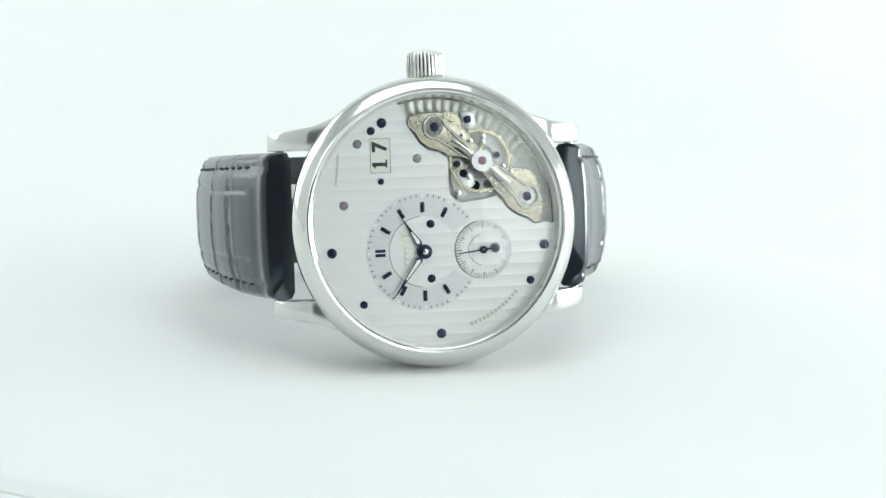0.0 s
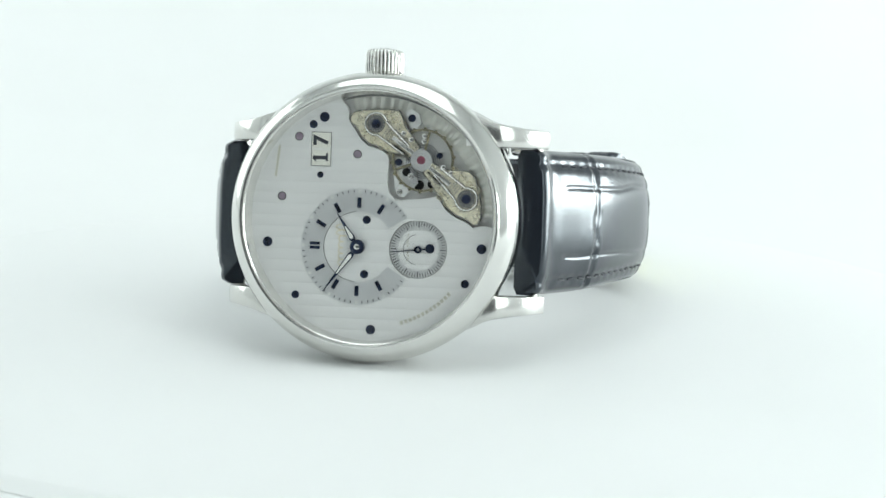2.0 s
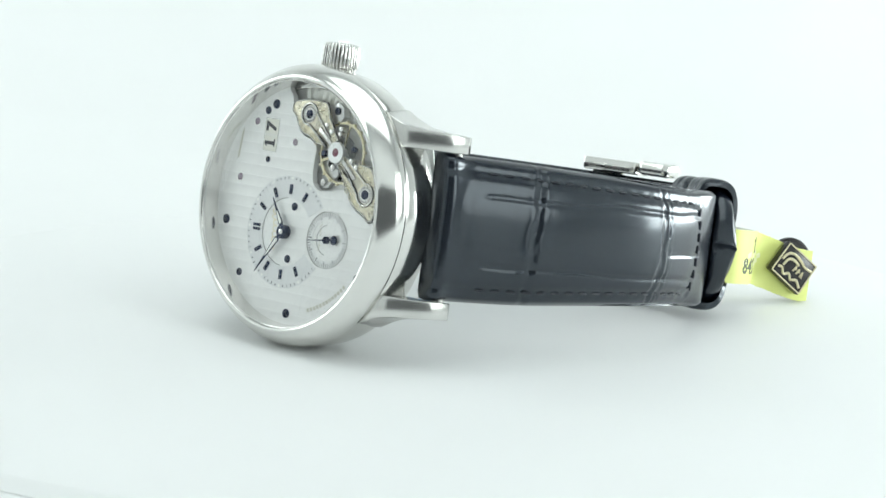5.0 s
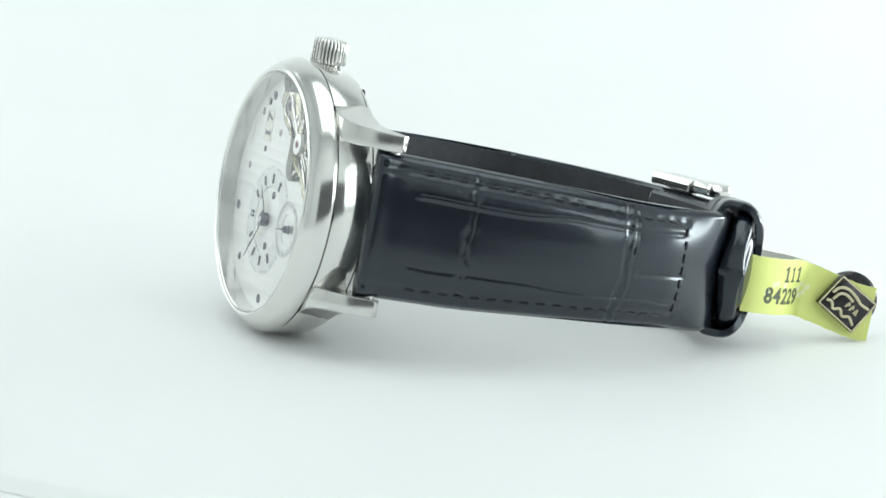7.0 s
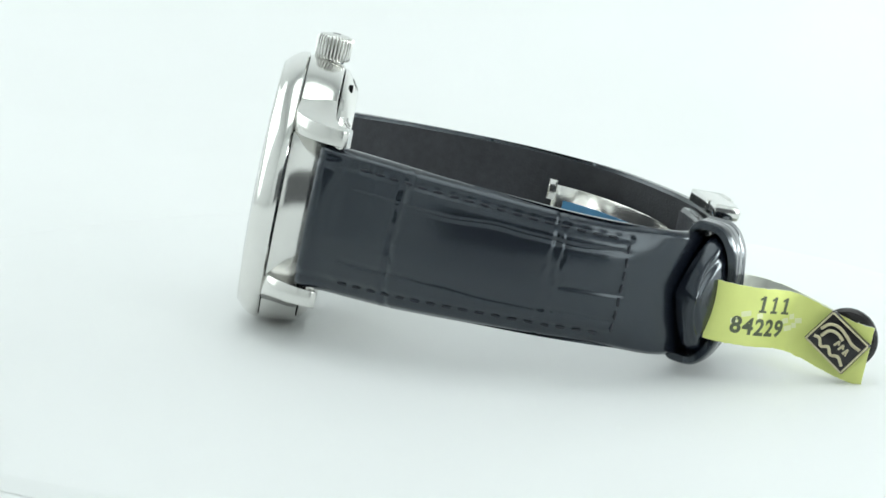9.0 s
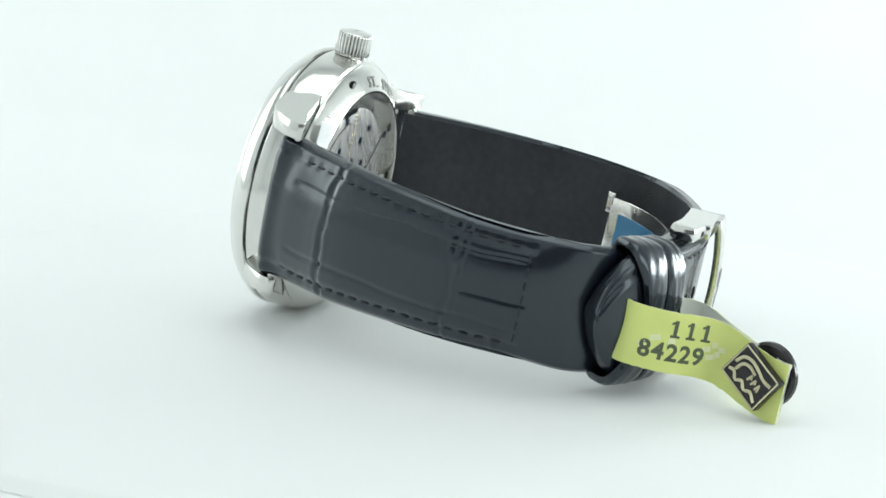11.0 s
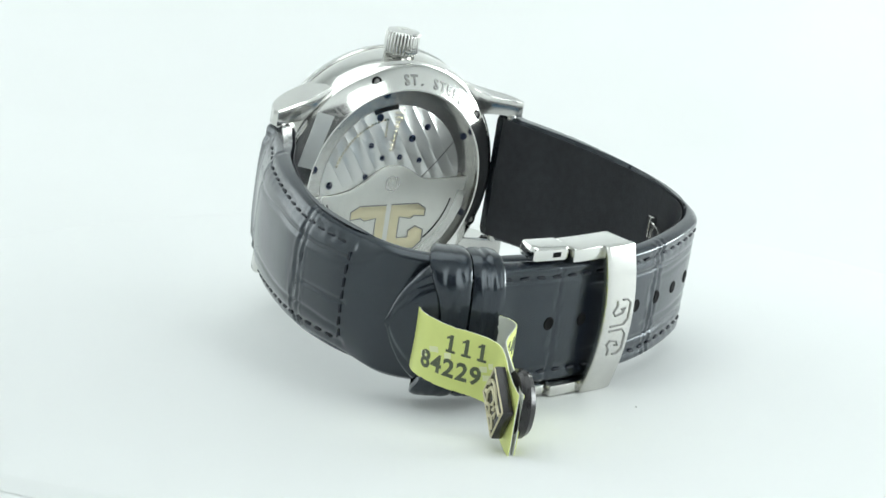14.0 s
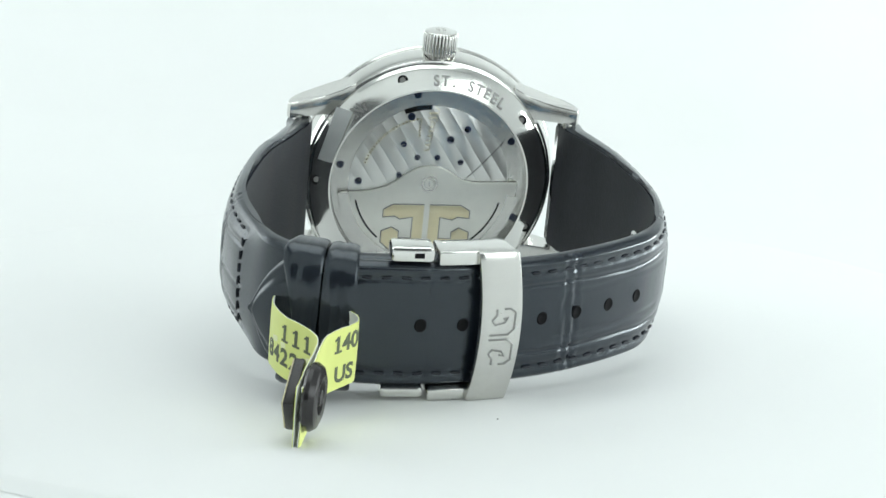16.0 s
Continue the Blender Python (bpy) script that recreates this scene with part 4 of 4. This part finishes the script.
# punched holes: shallow dark discs, the shade inside put into the colour
u_plate = rib_b.near(2.6, 65.1)
for k in (-4, -3, -2, -1, 1, 2):
    u = u_plate + 5.8 * k - 1.8
    c = 1.4
    bm = bmesh.new()
    seg = 18
    for r0, r1, n0, n1 in ((0.0, 0.58, 0.07, 0.07), (0.58, 0.70, 0.07, 0.14), (0.70, 0.88, 0.14, -0.05)):
        a = [bm.verts.new(rib_b.at(u + r0 * math.cos(2 * math.pi * i / seg), c + 1.15 * r0 * math.sin(2 * math.pi * i / seg), n0 + relief_b(u, 0, 8) )) for i in range(seg)]
        b = [bm.verts.new(rib_b.at(u + r1 * math.cos(2 * math.pi * i / seg), c + 1.15 * r1 * math.sin(2 * math.pi * i / seg), n1 + relief_b(u, 0, 8) )) for i in range(seg)]
        for i in range(seg):
            bm.faces.new((a[i], a[(i + 1) % seg], b[(i + 1) % seg], b[i]))
    bmesh.ops.remove_doubles(bm, verts=bm.verts, dist=1e-4)
    part("hole", bm, HOLE, strap_b, "punched round hole")


def build_keeper(x0, x1, lo, hi, wrinkle, scoop):
    """A leather loop that holds both strap ends together."""
    ua, ub = sorted((rib_b.near(*x0), rib_b.near(*x1)))
    bm = bmesh.new()
    outline = []
    zc, zh = (lo + hi) / 2, (hi - lo) / 2
    # domed outer side, flatter inner side
    for k in range(72):
        a = 2 * math.pi * k / 72
        c, s = math.cos(a), math.sin(a)
        n = -2.0 + (4.6 * abs(c) ** 0.75 if c > 0 else -3.7 * abs(c) ** 0.45)
        z = zc + zh * math.copysign(abs(s) ** 0.8, s)
        outline.append((n, z, c, s))
    # finer along the outer face
    fine = []
    for i, p in enumerate(outline):
        q = outline[(i + 1) % len(outline)]
        steps = 2 if p[2] > 0.2 else 1
        for k in range(steps):
            t = k / steps
            fine.append(tuple(p[m] * (1 - t) + q[m] * t for m in range(4)))
    nu = 26

    def end(z, nn):
        return ub - scoop * max(0.0, nn) * max(0.0, 1 - ((z - zc) / zh) ** 2)

    rings = []
    for i in range(nu + 1):
        w = 1 - (2 * i / nu - 1) ** 6
        ring = []
        for n, z, nn, nz in fine:
            u = ua + (end(z, nn) - ua) * i / nu
            swell = 0.28 * w + 0.10 * wrinkle * noise.noise(Vector((u * 1.3, z * 0.9, 5)))
            crease = 0.22 * noise.noise(Vector((u * 1.1, z * 0.35, 2))) + 0.30 * gauss(z - 2.5, 1.3) * noise.noise(Vector((u * 2.6, z * 2.2, 4)))
            ring.append(bm.verts.new(rib_b.at(u, z + swell * nz, n + (0.30 * w + crease * wrinkle) * nn)))
        rings.append(ring)
    inner = [[bm.verts.new(rib_b.at(ua + (end(z, nn) - ua) * i, z - 0.9 * nz, n - 0.9 * nn)) for n, z, nn, nz in fine] for i in (0, 1)]
    m = len(fine)
    for a, b in list(zip(rings, rings[1:])) + [(rings[-1], inner[1]), (inner[1], inner[0]), (inner[0], rings[0])]:
        for k in range(m):
            bm.faces.new((a[k], a[(k + 1) % m], b[(k + 1) % m], b[k]))
    part("keeper_loop", bm, LEATHER, watch, "navy leather keeper loop round both strap ends", sharp=50)


build_keeper((29.7, 61.2), (25.4, 64.0), -8.7, 11.2, 0.7, 2.3)
build_keeper((25.0, 64.2), (20.9, 65.4), -8.6, 11.0, 1.1, 0.0)


# ---- folding clasp ----
def build_clasp():
    u0, u1 = rib_b.near(-0.7, 64.3) + 1.2, rib_b.near(5.9, 65.5)
    mid_z, half_z = 1.55, 10.65

    def bow(z):
        """The plate arches outwards and sweeps sideways between its ends."""
        return max(0.0, 1 - ((z - mid_z) / half_z) ** 2)

    bm = bmesh.new()
    nu, nv = 6, 16
    grid = {}
    for i in range(nu + 1):
        for j in range(nv + 1):
            z = mid_z + half_z * (2 * j / nv - 1)
            for k in (0, 1):
                grid[i, j, k] = bm.verts.new(rib_b.at(u0 + (u1 - u0) * i / nu - 0.75 * bow(z), z, (0.5, 1.6)[k] + 1.25 * bow(z)))
    for i in range(nu):
        for j in range(nv):
            for k in (0, 1):
                bm.faces.new((grid[i, j, k], grid[i + 1, j, k], grid[i + 1, j + 1, k], grid[i, j + 1, k]))
        for j in (0, nv):
            bm.faces.new((grid[i, j, 0], grid[i + 1, j, 0], grid[i + 1, j, 1], grid[i, j, 1]))
    for j in range(nv):
        for i in (0, nu):
            bm.faces.new((grid[i, j, 0], grid[i, j + 1, 0], grid[i, j + 1, 1], grid[i, j, 1]))
    bmesh.ops.recalc_face_normals(bm, faces=bm.faces)
    clasp = part("clasp", bevel(bm, 0.3, 2, 40), SATIN, watch, "steel folding clasp plate with engraved emblem")
    for z0, z1 in ((10.2, 12.2), (-9.1, -7.5)):
        part("side_arm", ribbon_block(rib_b, u0 + 0.2, u1 + 5.0, z0, z1, -3.6, 0.9, 8, 0.3), STEEL, clasp, "polished side arm")
        zb = (10.4, 12.6) if z0 > 0 else (-9.0, -7.3)
        part("push_button", ribbon_block(rib_b, u1 + 5.4, u1 + 11.3, zb[0], zb[1], -3.4, 0.5, 8, 0.85), STEEL, clasp, "polished push button")
        if z0 > 0:
            part("slot", ribbon_block(rib_b, u1 + 6.9, u1 + 8.2, zb[0] + 0.7, zb[0] + 1.4, 0.40, 0.52, 2), HOLE, clasp)
    # emblem: two hooked shapes, mirrored one above the other
    um = (u0 + u1) / 2
    for s in (1, -1):
        for stroke in ([(-1.5, 0.35), (0.9, 0.35), (1.7, 1.1), (1.8, 3.4), (1.1, 4.0), (0.3, 4.0)], [(-0.7, 4.0), (-0.7, 3.2), (-1.3, 2.4), (-0.9, 1.8), (0.4, 2.1), (0.8, 2.8), (0.2, 2.6)]):
            line = [rib_b.at(um - a - 0.75 * bow(0.6 + s * b), 0.6 + s * b, 1.61 + 1.25 * bow(0.6 + s * b)) for a, b in stroke]
            # same steel in truth; the darker tone paints the relief's soft shading
            part("emblem", tube(line, 0.16, 6), ENGRAVED, clasp, "engraved hooked emblem")
    blade = Ribbon([(-22.3, 43.2), (-20.6, 47.2), (-17.2, 51.2), (-12.0, 55.0), (-5.0, 58.2), (4.0, 60.0), (14.0, 60.4), (22.0, 58.6)], -1)
    part("blade", ribbon_block(blade, 0, blade.length, -3.6, 5.5, -0.45, 0.45, 40, 0.12), STEEL, clasp, "curved steel folding blade")
    part("protective_film", ribbon_block(blade, 2.0, blade.length - 18, -3.4, 3.2, -0.62, -0.5, 30), FILM, clasp, "blue protective film")
    # small pin head seen on the lining
    part("tongue", ribbon_block(blade, -1.0, 0.6, 2.8, 6.2, -0.5, 0.7, 4, 0.3), STEEL, clasp)


build_clasp()


# ---- paper tag ----
tag = new("price_tag")
tagged(tag, "folded yellow paper tag with printed numbers, clipped round the strap", "tag")
TAG_IN = Ribbon([(31.2, 62.6), (31.75, 64.2), (31.7, 66.4), (30.7, 69.8), (28.6, 73.0), (27.4, 75.4), (27.9, 77.8), (29.4, 81.2), (31.1, 85.9)], 1)
TAG_OUT = Ribbon([(24.4, 66.6), (22.4, 67.6), (21.4, 69.2), (21.6, 71.0), (23.2, 72.7), (25.6, 74.8), (26.8, 76.6), (28.7, 81.5), (30.45, 86.0)], -1)


def tag_mid(u, length):
    return -0.05 - 2.35 * smooth((u - length * 0.42) / (length * 0.58))


def paper(rib, name, mat, n0, n1):
    bm = bmesh.new()
    n = 60
    rows = []
    for i in range(n + 1):
        u = rib.length * i / n
        c = tag_mid(u, rib.length)
        hh = 4.2
        ragged = [0.10 * noise.noise(Vector((u * 2.2, s, 0.5))) for s in (1, 7)]
        cols = []
        for d in (n0, n1):
            for w in range(7):
                t = w / 6
                z = c + hh * (2 * t - 1) + (ragged[0] if w == 6 else ragged[1] if w == 0 else 0)
                cols.append(bm.verts.new(rib.at(u, z, d + 0.08 * math.sin(t * 3.1) * math.sin(u * 0.35))))
        rows.append(cols)
    for a, b in zip(rows, rows[1:]):
        for k in list(range(6)) + list(range(7, 13)):
            bm.faces.new((a[k], a[k + 1], b[k + 1], b[k]))
        for k, m in ((0, 7), (6, 13)):
            bm.faces.new((a[k], a[m], b[m], b[k]))
    for row in (rows[0], rows[-1]):
        for k in range(6):
            bm.faces.new((row[k], row[k + 1], row[k + 8], row[k + 7]))
    return part(name, bm, mat, tag, "yellow printed face" if mat is PAPER else "white reverse")


strip_in = paper(TAG_IN, "strip", PAPER, 0.0, 0.10)
paper(TAG_IN, "reverse", PAPER_BACK, -0.10, -0.003)
strip_out = paper(TAG_OUT, "strip", PAPER, 0.0, 0.10)
paper(TAG_OUT, "reverse", PAPER_BACK, -0.10, -0.003)


def print_on(rib, text, size, u, v, parent, mat=None, bold=0.09, space=1.0):
    def rule(a, b, c):
        uu = u + a * (1 if rib is TAG_IN else -1)
        return rib.at(uu, v + b, 0.13 + 0.08 * math.sin((v + b - tag_mid(uu, rib.length) + 4.2) / 8.4 * 3.1) * math.sin(uu * 0.35) + c)
    part("print", bent(letters(text, size, bold, 0.02, space), rule), mat or TAG_INK, parent, "printed digits")


print_on(TAG_IN, "111", 3.2, TAG_IN.near(29.4, 71.8), 1.75, strip_in, space=1.35)
print_on(TAG_IN, "84229", 3.3, TAG_IN.near(30.35, 70.1), -1.55, strip_in, space=1.12)
print_on(TAG_OUT, "1400", 3.2, TAG_OUT.near(22.6, 72.2), 1.9, strip_out)
print_on(TAG_OUT, "US", 3.1, TAG_OUT.near(23.4, 72.8), -2.3, strip_out)
for du, v, w in ((10.2, -0.2, 1.3), (11.2, 0.5, 0.9), (11.8, -0.7, 0.8), (1.4, -0.9, 1.2), (3.0, 0.3, 1.8), (5.2, 0.2, 1.2), (10.9, -1.2, 1.5), (12.3, 0.1, 1.2)):
    u = TAG_IN.near(31.7, 64.7) + du
    blot = bent(bar(0, 0, w * 0.8, 0.75, 15, 0, 0.02, 0.0), lambda x, y, z, u=u, v=v: TAG_IN.at(u + x, v + z, 0.125 + 0.08 * math.sin((v + z - tag_mid(u + x, TAG_IN.length) + 4.2) / 8.4 * 3.1) * math.sin((u + x) * 0.35) + y))
    part("blot", blot, SMEAR, strip_in, "white smear")

# clip plate on one side, round button on the other
E1 = Vector((0.334, 0.942, 0)).normalized()
E2 = Vector((0, 0, 1))
EN = Vector((0.942, -0.334, 0)).normalized()
PC = Vector((29.55, 81.75, -1.2))


def on_plate(a, b, n):
    return PC + E1 * a + E2 * b + EN * n


def plate_rect(k, n0, n1, bev):
    q = [(-4.65 * k, -0.5 * k), (-1.55 * k, 4.25 * k), (4.6 * k, 0.65 * k), (1.6 * k, -4.3 * k)]
    return bent(prism(q, n0, n1, bev), lambda x, y, z: on_plate(x, z, y))


plate = part("clip_plate", plate_rect(1.0, 0.35, 1.75, 0.25), BLACK, tag, "black square clip plate with cream emblem")
rim_pts = [(-4.65, -0.5), (-1.55, 4.25), (4.6, 0.65), (1.6, -4.3), (-4.65, -0.5)]
part("rim", joined([tube([on_plate(a[0] * 0.93, a[1] * 0.93, 1.78), on_plate(b[0] * 0.93, b[1] * 0.93, 1.78)], 0.13, 6) for a, b in zip(rim_pts, rim_pts[1:])]), CREAM, plate)
R2 = (math.cos(radians(-32)), math.sin(radians(-32)))


def on_logo(a, b, n=1.80):
    return on_plate(a * R2[0] - b * R2[1], a * R2[1] + b * R2[0], n)


sweeps = [[(-2.9, -0.2), (-2.5, 1.1), (-1.3, 1.75), (0.4, 1.6), (1.6, 1.3), (3.0, 1.5)], [(-2.2, -0.9), (-1.9, 0.4), (-0.9, 0.95), (0.4, 0.8)],
          [(-2.9, -1.6), (-2.1, -1.3), (-1.2, -2.0), (-0.4, -1.3), (0.6, -1.9), (1.5, -1.3), (2.8, -1.9)]]
for line in sweeps:
    fine, _ = spline(line, 0.3)
    part("emblem", tube([on_logo(p.x, p.y) for p in fine], 0.24, 6), CREAM, plate, "cream swoosh of the emblem")
for a in (0.0, 0.8, 1.65):
    part("emblem", joined([tube([on_logo(a, -0.55), on_logo(a + 0.15, 0.45)], 0.17, 6), tube([on_logo(a + 0.15, 0.45), on_logo(a + 0.45, -0.1 if a < 1 else -0.55)], 0.14, 6)]), CREAM, plate)
but_prof = [(0.4, -2.3), (1.0, -2.45), (1.25, -1.9), (1.9, -1.85), (2.2, -2.4), (3.0, -2.55), (3.9, -2.2), (4.35, -1.5), (4.3, -0.9), (3.9, -0.55), (0.4, -0.55)]
part("button", bent(revolve(but_prof, 48, False), lambda x, y, z: on_plate(x + 0.9, z + 0.4, y)), BLACK, tag, "round black plastic button")

# ---- dust on the turntable ----
for x, y, r in ((-12.4, 49.5, 0.16),):
    bm = bmesh.new()
    bmesh.ops.create_icosphere(bm, subdivisions=1, radius=r)
    for v in bm.verts:
        v.co = Vector((v.co.x + x, v.co.y + y, v.co.z * 0.6 + 0.06))
    part("dust_speck", bm, DUST, turntable, "tiny grey speck")


def motions():
    rows = [(0.25 * i, pose(0, 0, 0, 0, 0, SPIN * 0.25 * i)) for i in range(65)]
    walk(turntable, rows)
    walk(watch, [(t, m @ REST) for t, m in rows])
    walk(tag, [(t, m @ REST) for t, m in rows])


motions()
